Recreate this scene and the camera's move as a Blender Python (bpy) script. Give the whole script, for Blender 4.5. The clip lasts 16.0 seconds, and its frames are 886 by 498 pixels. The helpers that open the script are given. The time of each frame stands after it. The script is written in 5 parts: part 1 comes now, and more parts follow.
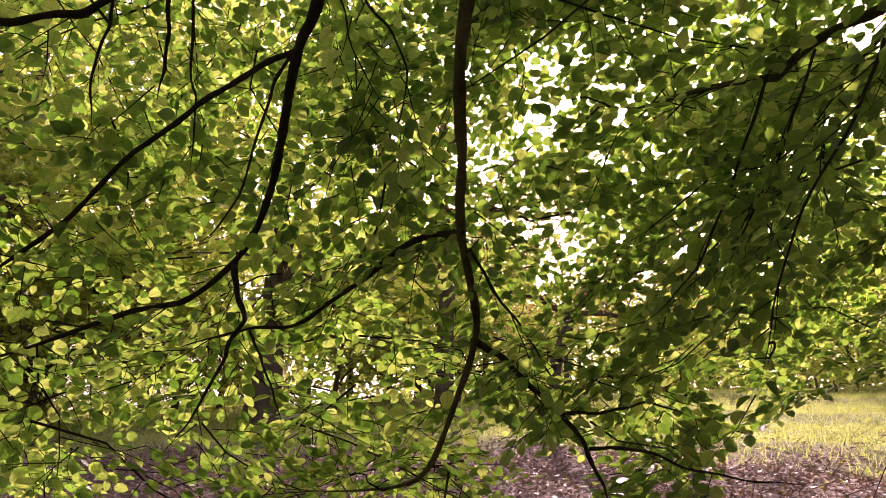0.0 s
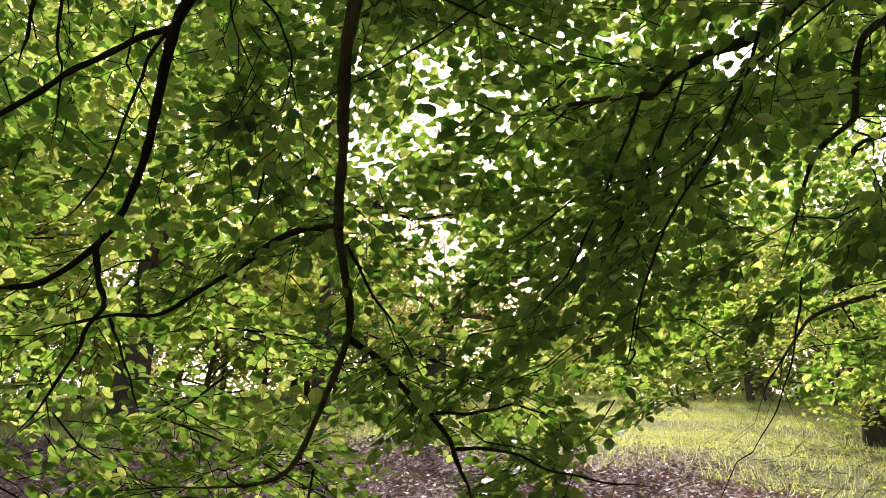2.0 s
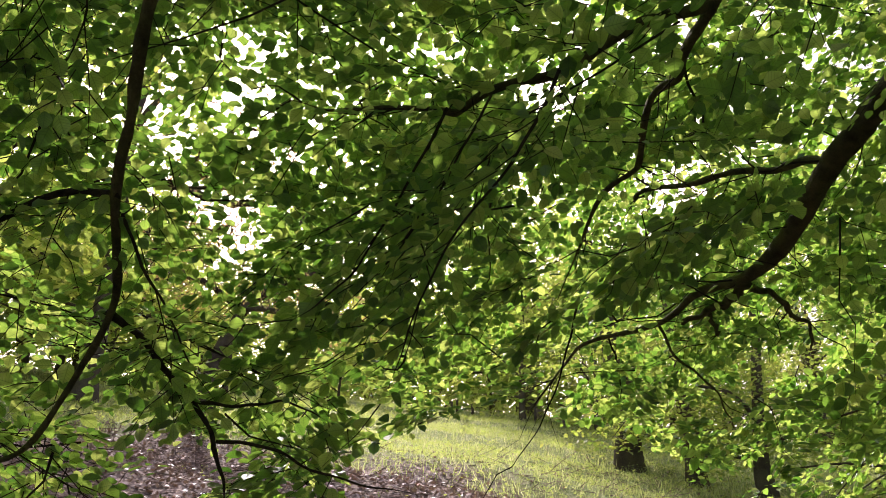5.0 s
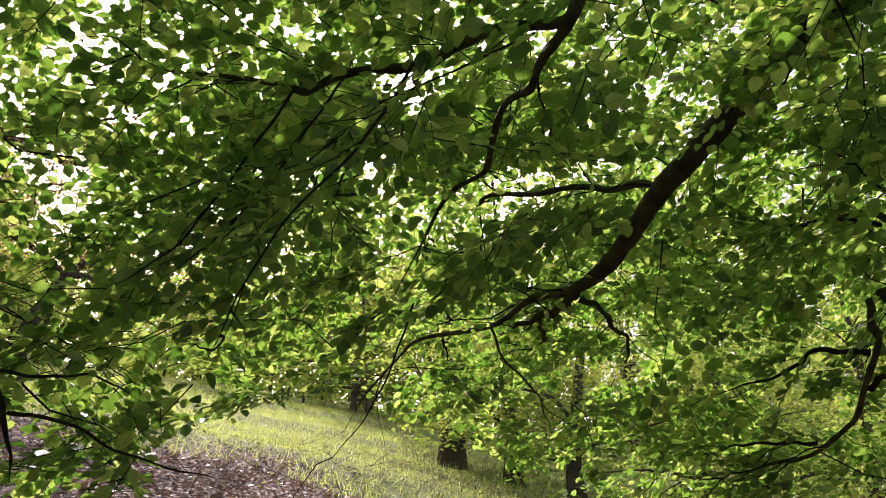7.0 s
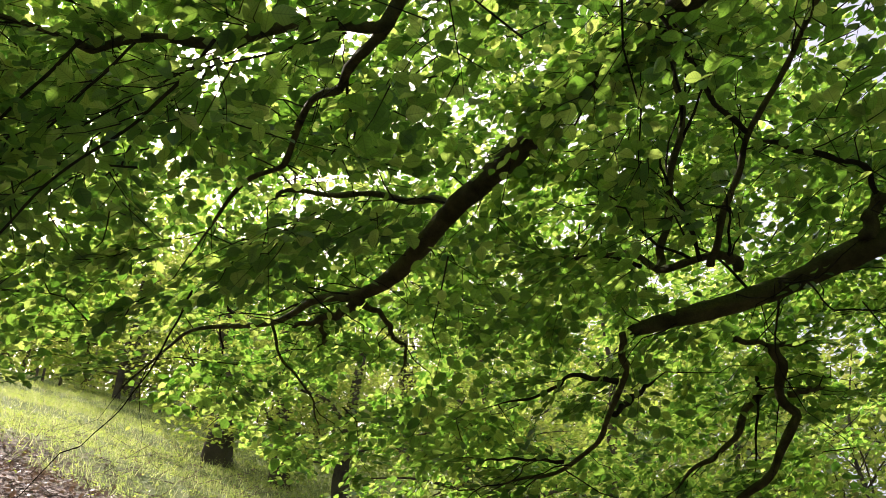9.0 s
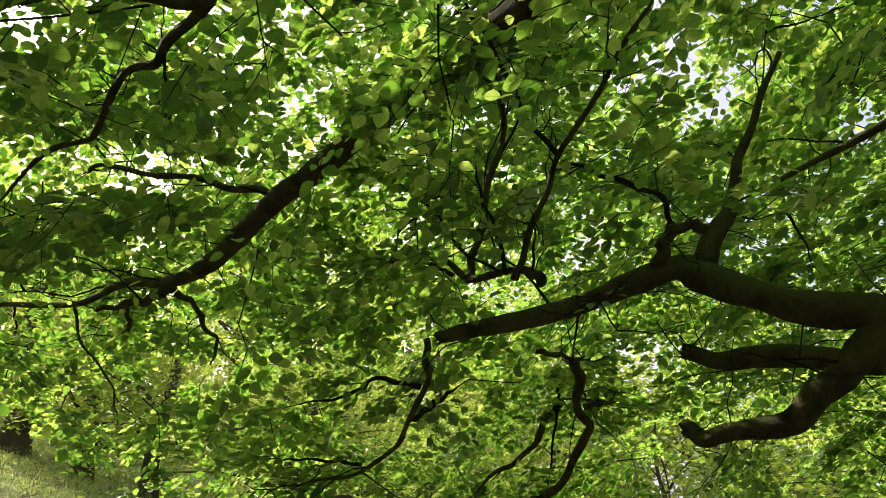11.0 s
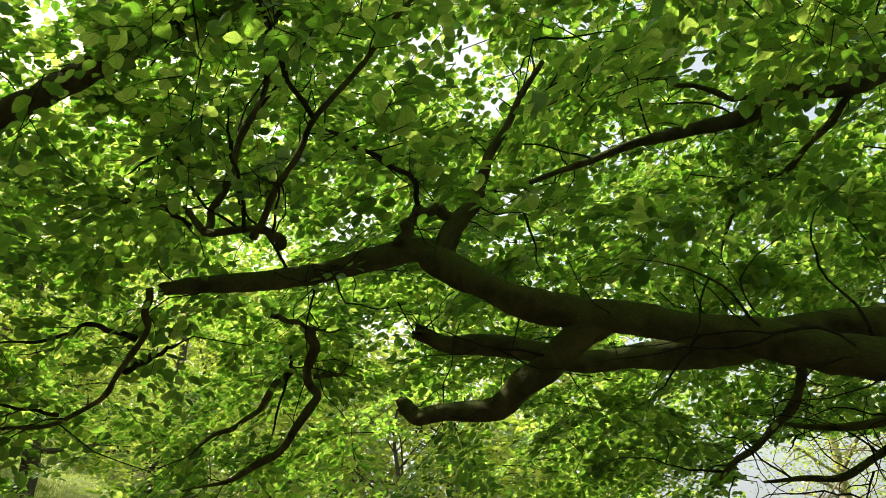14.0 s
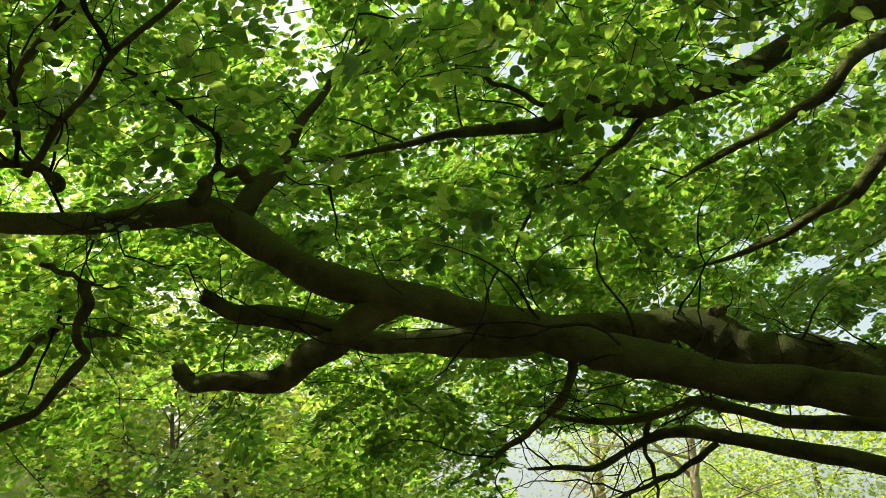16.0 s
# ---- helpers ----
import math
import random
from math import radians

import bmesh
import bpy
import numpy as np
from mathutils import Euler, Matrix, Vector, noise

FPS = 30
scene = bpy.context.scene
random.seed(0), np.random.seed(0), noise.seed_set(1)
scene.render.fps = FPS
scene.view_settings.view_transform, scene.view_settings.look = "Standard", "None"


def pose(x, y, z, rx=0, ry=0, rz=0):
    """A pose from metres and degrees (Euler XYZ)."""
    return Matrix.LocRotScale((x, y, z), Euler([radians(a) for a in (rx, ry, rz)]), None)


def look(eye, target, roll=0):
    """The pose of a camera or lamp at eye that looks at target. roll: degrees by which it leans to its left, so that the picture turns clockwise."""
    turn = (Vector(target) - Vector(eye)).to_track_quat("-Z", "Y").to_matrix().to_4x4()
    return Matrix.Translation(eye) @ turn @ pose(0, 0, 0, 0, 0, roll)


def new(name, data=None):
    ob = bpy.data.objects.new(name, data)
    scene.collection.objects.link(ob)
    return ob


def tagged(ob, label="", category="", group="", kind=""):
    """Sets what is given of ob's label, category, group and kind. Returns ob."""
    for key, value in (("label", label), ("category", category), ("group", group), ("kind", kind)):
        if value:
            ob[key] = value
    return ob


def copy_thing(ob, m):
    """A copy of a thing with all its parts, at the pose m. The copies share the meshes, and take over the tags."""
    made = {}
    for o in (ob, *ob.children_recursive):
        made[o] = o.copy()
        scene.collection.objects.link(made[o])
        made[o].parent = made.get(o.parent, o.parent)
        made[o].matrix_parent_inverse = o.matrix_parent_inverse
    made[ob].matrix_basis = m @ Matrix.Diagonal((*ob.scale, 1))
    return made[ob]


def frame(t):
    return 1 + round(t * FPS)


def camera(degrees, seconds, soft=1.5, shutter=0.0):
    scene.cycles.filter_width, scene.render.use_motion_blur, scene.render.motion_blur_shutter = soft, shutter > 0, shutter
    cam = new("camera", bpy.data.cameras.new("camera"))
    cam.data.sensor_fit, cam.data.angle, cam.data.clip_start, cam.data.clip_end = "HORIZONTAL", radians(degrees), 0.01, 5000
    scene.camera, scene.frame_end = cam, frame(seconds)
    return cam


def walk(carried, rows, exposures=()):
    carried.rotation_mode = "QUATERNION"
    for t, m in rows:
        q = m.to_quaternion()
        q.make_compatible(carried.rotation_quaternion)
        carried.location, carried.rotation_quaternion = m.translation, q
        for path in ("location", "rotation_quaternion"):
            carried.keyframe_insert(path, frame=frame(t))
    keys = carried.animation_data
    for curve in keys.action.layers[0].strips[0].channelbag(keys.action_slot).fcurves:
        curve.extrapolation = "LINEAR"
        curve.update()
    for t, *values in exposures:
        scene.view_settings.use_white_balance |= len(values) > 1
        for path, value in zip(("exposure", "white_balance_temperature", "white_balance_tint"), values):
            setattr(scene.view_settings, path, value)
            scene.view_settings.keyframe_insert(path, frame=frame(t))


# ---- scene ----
cam = camera(57.4, 16.0, soft=0.45)
# seconds, place, and the camera's turn in degrees
ROWS = [
    (0.0, 0.026, -0.022, 1.585, 118.51, 0.05, -4.81),
    (0.5, 0.031, -0.017, 1.585, 118.52, 0.20, -6.99),
    (1.0, 0.038, -0.012, 1.586, 118.47, 0.50, -9.14),
    (1.5, 0.046, -0.011, 1.585, 118.43, 0.83, -11.21),
    (2.0, 0.053, -0.013, 1.586, 118.36, 1.18, -13.41),
    (2.5, 0.060, -0.020, 1.584, 118.35, 1.50, -15.70),
    (3.0, 0.068, -0.025, 1.582, 118.33, 1.67, -18.05),
    (3.5, 0.074, -0.028, 1.582, 118.37, 1.67, -20.54),
    (4.0, 0.082, -0.024, 1.580, 118.41, 1.45, -23.21),
    (6.5, 0.149, -0.003, 1.586, 117.67, 0.83, -37.99),
    (7.0, 0.157, -0.010, 1.587, 117.49, 0.90, -41.21),
    (7.5, 0.171, -0.009, 1.590, 117.42, 0.77, -46.04),
    (8.0, 0.179, -0.013, 1.592, 117.49, 0.82, -50.23),
    (8.5, 0.192, -0.019, 1.590, 117.47, 1.03, -53.80),
    (9.0, 0.197, -0.027, 1.592, 117.42, 1.19, -57.16),
    (11.5, 0.314, -0.191, 1.623, 116.54, 2.01, -71.50),
    (12.0, 0.329, -0.216, 1.625, 116.10, 1.96, -74.02),
    (12.5, 0.340, -0.242, 1.623, 115.67, 1.85, -76.61),
    (13.0, 0.351, -0.271, 1.618, 115.27, 1.68, -79.59),
    (13.5, 0.363, -0.287, 1.616, 114.89, 1.51, -82.84),
    (14.0, 0.378, -0.291, 1.618, 114.38, 1.35, -86.69),
    (14.5, 0.399, -0.301, 1.614, 113.86, 1.31, -90.64),
    (15.0, 0.415, -0.313, 1.610, 113.42, 1.28, -94.59),
    (15.5, 0.421, -0.320, 1.605, 113.10, 1.26, -98.28),
    (16.0, 0.422, -0.325, 1.602, 112.84, 0.94, -101.77),
]
# the picture's brightness and white balance along the walk
EXPOSURES = [(0.0, 0.64, 7200, 56), (1.5, 0.57, 6600, 36), (4.0, 0.51, 6300, 30), (7.0, 0.48, 6300, 30), (9.0, 0.63, 6500, 18), (12.0, 0.72, 7000, 5), (14.0, 0.88, 7400, -5), (16.0, 0.93, 7700, -12)]
walk(cam, [(t, pose(x, y, z, rx, ry, rz)) for t, x, y, z, rx, ry, rz in ROWS], EXPOSURES)

# ---- sky and sun ----
SUN_AZ, SUN_EL = radians(17.5), radians(39.5)
world = bpy.data.worlds.new("sky")
scene.world = world
world.use_nodes = True
wn = world.node_tree
sky = wn.nodes.new("ShaderNodeTexSky")
sky.sky_type, sky.sun_disc = "NISHITA", False
sky.sun_elevation, sky.sun_rotation = SUN_EL, SUN_AZ
sky.air_density, sky.dust_density, sky.ozone_density = 0.7, 9.5, 0.2
wn.nodes["Background"].inputs["Strength"].default_value = 0.15
# even bluish-white light added over the whole sky to whiten it
sky_lift = wn.nodes.new("ShaderNodeMix")
sky_lift.data_type, sky_lift.blend_type = "RGBA", "ADD"
sky_lift.inputs[0].default_value = 1.0
sky_lift.inputs[7].default_value = (1.34, 1.38, 1.75, 1)
wn.links.new(sky.outputs["Color"], sky_lift.inputs[6])
wn.links.new(sky_lift.outputs[2], wn.nodes["Background"].inputs["Color"])
sun_way = Vector((math.sin(SUN_AZ) * math.cos(SUN_EL), math.cos(SUN_AZ) * math.cos(SUN_EL), math.sin(SUN_EL)))
sun = new("sun", bpy.data.lights.new("sun", "SUN"))
sun.data.energy, sun.data.angle, sun.data.color = 5.0, radians(0.53), (1.0, 0.93, 0.80)
sun.matrix_world = look(sun_way * 80, (0, 0, 0))


# ---- materials ----
def material(name):
    m = bpy.data.materials.new(name)
    m.use_nodes = True
    nt = m.node_tree
    for n in list(nt.nodes):
        nt.nodes.remove(n)
    out = nt.nodes.new("ShaderNodeOutputMaterial")

    def node(kind, **values):
        n = nt.nodes.new(kind)
        for key, value in values.items():
            if key in n.inputs:
                n.inputs[key].default_value = value
        return n
    return m, nt, out, node


def ramp(nt, fac, stops):
    n = nt.nodes.new("ShaderNodeValToRGB")
    while len(n.color_ramp.elements) < len(stops):
        n.color_ramp.elements.new(0.5)
    for e, (at, col) in zip(n.color_ramp.elements, stops):
        e.position, e.color = at, (*col, 1)
    nt.links.new(fac, n.inputs["Fac"])
    return n.outputs["Color"]


def mix_rgb(nt, fac, a, b, kind="MIX"):
    n = nt.nodes.new("ShaderNodeMix")
    n.data_type, n.blend_type = "RGBA", kind
    for sock, v in ((n.inputs[0], fac), (n.inputs[6], a), (n.inputs[7], b)):
        if isinstance(v, (int, float)):
            sock.default_value = v
        elif isinstance(v, tuple):
            sock.default_value = (*v, 1)
        else:
            nt.links.new(v, sock)
    return n.outputs[2]


def leaf_material(name, greens, glow, through_share=0.66, per_object=False, veins=True):
    """A thin leaf: part of the light is thrown back, part goes through it; colour differs from leaf to leaf."""
    m, nt, out, node = material(name)
    if per_object:
        rnd = node("ShaderNodeObjectInfo").outputs["Random"]
    else:
        rnd = node("ShaderNodeNewGeometry").outputs["Random Per Island"]
    col = ramp(nt, rnd, [(i / (len(greens) - 1), c) for i, c in enumerate(greens)])
    lit = ramp(nt, rnd, [(i / (len(glow) - 1), c) for i, c in enumerate(glow)])
    grain = node("ShaderNodeTexNoise", Scale=60.0, Detail=3.0)
    coord = node("ShaderNodeTexCoord")
    nt.links.new(coord.outputs["Object"], grain.inputs["Vector"])
    lit = mix_rgb(nt, 0.35, lit, ramp(nt, grain.outputs["Fac"], [(0.35, (0.55, 0.6, 0.5)), (0.65, (1, 1, 1))]), "MULTIPLY")
    bump = None
    if veins:
        # side veins in pairs off the midrib
        uv = node("ShaderNodeUVMap")
        sep = node("ShaderNodeSeparateXYZ")
        nt.links.new(uv.outputs["UV"], sep.inputs["Vector"])
        ab = node("ShaderNodeMath")
        ab.operation = "ABSOLUTE"
        nt.links.new(sep.outputs["Y"], ab.inputs[0])
        slant = node("ShaderNodeMath")
        slant.operation = "MULTIPLY_ADD"
        slant.inputs[1].default_value = -0.55
        nt.links.new(ab.outputs[0], slant.inputs[0])
        nt.links.new(sep.outputs["X"], slant.inputs[2])
        wave = node("ShaderNodeMath")
        wave.operation = "MULTIPLY"
        wave.inputs[1].default_value = 44.0
        nt.links.new(slant.outputs[0], wave.inputs[0])
        sine = node("ShaderNodeMath")
        sine.operation = "SINE"
        nt.links.new(wave.outputs[0], sine.inputs[0])
        vein = ramp(nt, sine.outputs[0], [(0.0, (1, 1, 1)), (0.80, (1, 1, 1)), (1.0, (0.62, 0.66, 0.5))])
        rib = ramp(nt, ab.outputs[0], [(0.0, (0.55, 0.6, 0.45)), (0.035, (1, 1, 1))])
        lit = mix_rgb(nt, 1.0, lit, vein, "MULTIPLY")
        lit = mix_rgb(nt, 1.0, lit, rib, "MULTIPLY")
        bump = node("ShaderNodeBump", Strength=0.25, Distance=0.002)
        nt.links.new(sine.outputs[0], bump.inputs["Height"])
    dif = node("ShaderNodeBsdfDiffuse")
    tra = node("ShaderNodeBsdfTranslucent")
    glo = node("ShaderNodeBsdfGlossy", Roughness=0.38)
    glo.inputs["Color"].default_value = (0.9, 0.95, 1.0, 1)
    nt.links.new(col, dif.inputs["Color"])
    nt.links.new(lit, tra.inputs["Color"])
    if bump:
        nt.links.new(bump.outputs["Normal"], dif.inputs["Normal"])
        nt.links.new(bump.outputs["Normal"], glo.inputs["Normal"])
    body = node("ShaderNodeMixShader", Fac=through_share)
    nt.links.new(dif.outputs[0], body.inputs[1])
    nt.links.new(tra.outputs[0], body.inputs[2])
    top = node("ShaderNodeMixShader", Fac=0.065)
    nt.links.new(body.outputs[0], top.inputs[1])
    nt.links.new(glo.outputs[0], top.inputs[2])
    nt.links.new(top.outputs[0], out.inputs["Surface"])
    return m


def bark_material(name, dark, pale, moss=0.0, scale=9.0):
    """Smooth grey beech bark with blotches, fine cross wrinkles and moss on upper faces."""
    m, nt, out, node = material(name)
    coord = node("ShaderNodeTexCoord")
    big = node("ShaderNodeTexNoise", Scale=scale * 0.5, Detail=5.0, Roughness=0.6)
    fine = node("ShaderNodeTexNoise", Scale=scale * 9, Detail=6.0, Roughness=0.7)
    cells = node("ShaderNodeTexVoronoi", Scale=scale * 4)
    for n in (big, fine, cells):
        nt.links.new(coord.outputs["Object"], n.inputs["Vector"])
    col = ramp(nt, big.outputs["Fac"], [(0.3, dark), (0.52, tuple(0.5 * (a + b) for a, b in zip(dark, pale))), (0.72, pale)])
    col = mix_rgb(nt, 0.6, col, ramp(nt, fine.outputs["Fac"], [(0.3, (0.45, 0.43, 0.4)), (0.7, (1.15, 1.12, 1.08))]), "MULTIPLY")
    if moss:
        geo = node("ShaderNodeNewGeometry")
        sep = node("ShaderNodeSeparateXYZ")
        nt.links.new(geo.outputs["Normal"], sep.inputs["Vector"])
        up = node("ShaderNodeMath")
        up.operation = "MULTIPLY_ADD"
        up.inputs[1].default_value = 0.5
        nt.links.new(sep.outputs["Z"], up.inputs[0])
        nt.links.new(big.outputs["Fac"], up.inputs[2])
        where = ramp(nt, up.outputs[0], [(0.32, (0, 0, 0)), (0.85, (moss, moss, moss))])
        green = ramp(nt, fine.outputs["Fac"], [(0.3, (0.030, 0.045, 0.008)), (0.7, (0.11, 0.14, 0.03))])
        col = mix_rgb(nt, where, col, green)
    mixh = node("ShaderNodeMath")
    mixh.operation = "MULTIPLY_ADD"
    mixh.inputs[1].default_value = 0.22
    nt.links.new(cells.outputs["Distance"], mixh.inputs[0])
    rough = node("ShaderNodeMath")
    rough.operation = "MULTIPLY_ADD"
    rough.inputs[1].default_value = 0.8
    nt.links.new(big.outputs["Fac"], rough.inputs[0])
    nt.links.new(fine.outputs["Fac"], rough.inputs[2])
    nt.links.new(rough.outputs[0], mixh.inputs[2])
    bump = node("ShaderNodeBump", Strength=0.9, Distance=0.016)
    nt.links.new(mixh.outputs[0], bump.inputs["Height"])
    bs = node("ShaderNodeBsdfPrincipled", Roughness=0.95)
    bs.inputs["Specular IOR Level"].default_value = 0.2
    nt.links.new(col, bs.inputs["Base Color"])
    nt.links.new(bump.outputs["Normal"], bs.inputs["Normal"])
    nt.links.new(bs.outputs[0], out.inputs["Surface"])
    return m


LEAF_GREENS = [(0.048, 0.100, 0.032), (0.070, 0.135, 0.040), (0.094, 0.165, 0.048), (0.13, 0.19, 0.062)]
LEAF_GLOW = [(0.085, 0.23, 0.018), (0.20, 0.41, 0.040), (0.36, 0.58, 0.078), (0.68, 0.80, 0.19)]
MAT_LEAF = leaf_material("beech_leaf", LEAF_GREENS, LEAF_GLOW)
MAT_LEAF_ONE = leaf_material("beech_leaf_single", LEAF_GREENS, LEAF_GLOW, per_object=True)
MAT_FAR_LEAF = leaf_material("far_leaf", [(0.06, 0.10, 0.022), (0.09, 0.13, 0.030), (0.12, 0.145, 0.040)],
                             [(0.30, 0.46, 0.045), (0.46, 0.60, 0.08), (0.62, 0.66, 0.14)], veins=False)
MAT_FAR_WOOD = leaf_material("far_wood_leaf", [(0.07, 0.10, 0.03), (0.10, 0.13, 0.04), (0.13, 0.12, 0.05), (0.11, 0.15, 0.04)],
                             [(0.24, 0.32, 0.06), (0.36, 0.44, 0.08), (0.36, 0.32, 0.10)], through_share=0.4, veins=False)
MAT_BUD_LEAF = leaf_material("young_bronze_leaf", [(0.10, 0.10, 0.04), (0.13, 0.09, 0.04), (0.12, 0.11, 0.03)],
                             [(0.40, 0.30, 0.10), (0.45, 0.28, 0.10), (0.45, 0.42, 0.10)], veins=False)
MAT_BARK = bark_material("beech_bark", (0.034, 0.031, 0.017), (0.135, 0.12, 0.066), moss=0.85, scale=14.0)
MAT_TWIG = bark_material("twig_bark", (0.018, 0.014, 0.011), (0.05, 0.04, 0.03), scale=30.0)
MAT_FAR_BARK = bark_material("far_bark", (0.055, 0.044, 0.034), (0.17, 0.14, 0.11), moss=0.4, scale=4.0)
MAT_PALE_BARK = bark_material("pale_bark", (0.20, 0.17, 0.13), (0.42, 0.37, 0.30), scale=4.0)
MAT_POST = bark_material("weathered_post", (0.07, 0.06, 0.05), (0.2, 0.18, 0.15), scale=14.0)
MAT_GRASS = leaf_material("grass_blade", [(0.22, 0.29, 0.08), (0.33, 0.38, 0.13), (0.46, 0.44, 0.22)],
                          [(0.44, 0.58, 0.14), (0.57, 0.66, 0.20), (0.68, 0.70, 0.31)], through_share=0.6, veins=False)
MAT_HERB = leaf_material("herb_leaf", [(0.13, 0.20, 0.04), (0.20, 0.26, 0.06), (0.28, 0.30, 0.09)], [(0.46, 0.62, 0.09), (0.62, 0.70, 0.14)], through_share=0.65, veins=False)
MAT_DRY = leaf_material("dry_leaf", [(0.17, 0.115, 0.085), (0.25, 0.17, 0.13), (0.42, 0.33, 0.27), (0.10, 0.07, 0.055)],
                        [(0.25, 0.14, 0.07), (0.3, 0.18, 0.1)], through_share=0.15, veins=False)
MAT_STICK = bark_material("dead_stick", (0.12, 0.09, 0.07), (0.36, 0.29, 0.24), scale=20.0)


# ---- ground ----
SLOPE, SLOPE_AZ = 0.38, radians(10)
GX, GY = math.sin(SLOPE_AZ), math.cos(SLOPE_AZ)


def ground_z(x, y):
    """The hillside: climbs ahead of the first view to a brow, levels out on top and below."""
    s = np.asarray(x) * GX + np.asarray(y) * GY
    brow = 27.0
    up = np.where(s > brow, SLOPE * brow + (SLOPE * 9.0) * (1 - np.exp(-(s - brow) / 9.0)) + 0.02 * np.maximum(s - brow, 0), SLOPE * s)
    z = np.where(s < -14, -SLOPE * 14 - SLOPE * 10 * (1 - np.exp(np.minimum(s + 14, 0) / 10.0)), up)
    x, y = np.asarray(x), np.asarray(y)
    z = z + 0.10 * np.sin(x * 0.9 + 1.3) * np.sin(y * 0.7 + 0.4) * np.minimum(1, np.hypot(x, y) / 6)
    return z + 0.05 * np.sin(x * 2.3 + y * 1.1) * np.minimum(1, np.hypot(x, y) / 6)


def is_litter(x, y, rng):
    wob = 0.9 * np.sin(x * 0.9 + y * 0.5) + 0.6 * np.sin(x * 2.1 - y * 1.7) + rng.normal(0, 0.5, np.shape(x))
    return (x < 6.0 + wob) & (np.hypot(x + 4, y) < 14.8 + wob)


def mesh_from(name, verts, faces, mats, uvs=None, smooth=True):
    """One mesh from arrays; faces all have the same number of corners."""
    me = bpy.data.meshes.new(name)
    verts, faces = np.asarray(verts, np.float32), np.asarray(faces, np.int32)
    k = faces.shape[1]
    me.vertices.add(len(verts))
    me.vertices.foreach_set("co", verts.ravel())
    me.loops.add(faces.size)
    me.loops.foreach_set("vertex_index", faces.ravel())
    me.polygons.add(len(faces))
    me.polygons.foreach_set("loop_start", np.arange(0, faces.size, k, dtype=np.int32))
    if uvs is not None:
        layer = me.uv_layers.new(name="UVMap")
        layer.data.foreach_set("uv", np.asarray(uvs, np.float32)[faces.ravel()].ravel())
    me.update(calc_edges=True)
    me.polygons.foreach_set("use_smooth", np.full(len(faces), smooth))
    me.materials.append(mats)
    return me


def ground_material():
    m, nt, out, node = material("hillside_ground")
    coord = node("ShaderNodeTexCoord")
    sep = node("ShaderNodeSeparateXYZ")
    nt.links.new(coord.outputs["Object"], sep.inputs["Vector"])
    wob = node("ShaderNodeTexNoise", Scale=0.45, Detail=6.0, Roughness=0.65)
    mid = node("ShaderNodeTexNoise", Scale=3.0, Detail=6.0, Roughness=0.7)
    fine = node("ShaderNodeTexVoronoi", Scale=16.0)
    tiny = node("ShaderNodeTexNoise", Scale=40.0, Detail=4.0, Roughness=0.7)
    for n in (wob, mid, fine, tiny):
        nt.links.new(coord.outputs["Object"], n.inputs["Vector"])
    # litter lies under the crown, grass beyond
    length = node("ShaderNodeVectorMath")
    length.operation = "LENGTH"
    shift = node("ShaderNodeVectorMath")
    shift.inputs[1].default_value = (4.0, 0, 0)
    nt.links.new(coord.outputs["Object"], shift.inputs[0])
    flat = node("ShaderNodeVectorMath")
    flat.operation = "MULTIPLY"
    flat.inputs[1].default_value = (1, 1, 0)
    nt.links.new(shift.outputs[0], flat.inputs[0])
    nt.links.new(flat.outputs[0], length.inputs[0])

    def soft(value, edge, width):
        a = node("ShaderNodeMath")
        a.operation = "MULTIPLY_ADD"
        a.inputs[1].default_value = 5.0
        a.inputs[2].default_value = -2.5 - edge
        nt.links.new(wob.outputs["Fac"], a.inputs[0])
        b = node("ShaderNodeMath")
        b.operation = "ADD"
        nt.links.new(a.outputs[0], b.inputs[0])
        nt.links.new(value, b.inputs[1])
        r = node("ShaderNodeMapRange")
        r.inputs["From Min"].default_value, r.inputs["From Max"].default_value = -width, width
        nt.links.new(b.outputs[0], r.inputs["Value"])
        return r.outputs["Result"]
    far = soft(length.outputs["Value"], 14.8, 0.9)
    east = soft(sep.outputs["X"], 6.2, 0.9)
    green_at = node("ShaderNodeMath")
    green_at.operation = "MAXIMUM"
    nt.links.new(far, green_at.inputs[0])
    nt.links.new(east, green_at.inputs[1])
    litter = ramp(nt, fine.outputs["Color"], [(0.1, (0.070, 0.046, 0.034)), (0.4, (0.16, 0.108, 0.082)), (0.7, (0.27, 0.19, 0.15)), (0.95, (0.46, 0.36, 0.29))])
    litter = mix_rgb(nt, 0.7, litter, ramp(nt, mid.outputs["Fac"], [(0.3, (0.5, 0.46, 0.45)), (0.7, (1.1, 1.05, 1.05))]), "MULTIPLY")
    grass = ramp(nt, mid.outputs["Fac"], [(0.25, (0.12, 0.185, 0.045)), (0.5, (0.24, 0.30, 0.09)), (0.75, (0.41, 0.41, 0.18))])
    grass = mix_rgb(nt, 0.6, grass, ramp(nt, tiny.outputs["Fac"], [(0.3, (0.45, 0.5, 0.4)), (0.7, (1.2, 1.2, 1.1))]), "MULTIPLY")
    col = mix_rgb(nt, green_at.outputs[0], litter, grass)
    add = node("ShaderNodeMath")
    add.operation = "ADD"
    nt.links.new(fine.outputs["Distance"], add.inputs[0])
    nt.links.new(tiny.outputs["Fac"], add.inputs[1])
    bump = node("ShaderNodeBump", Strength=0.9, Distance=0.05)
    nt.links.new(add.outputs[0], bump.inputs["Height"])
    bs = node("ShaderNodeBsdfPrincipled", Roughness=0.9)
    nt.links.new(col, bs.inputs["Base Color"])
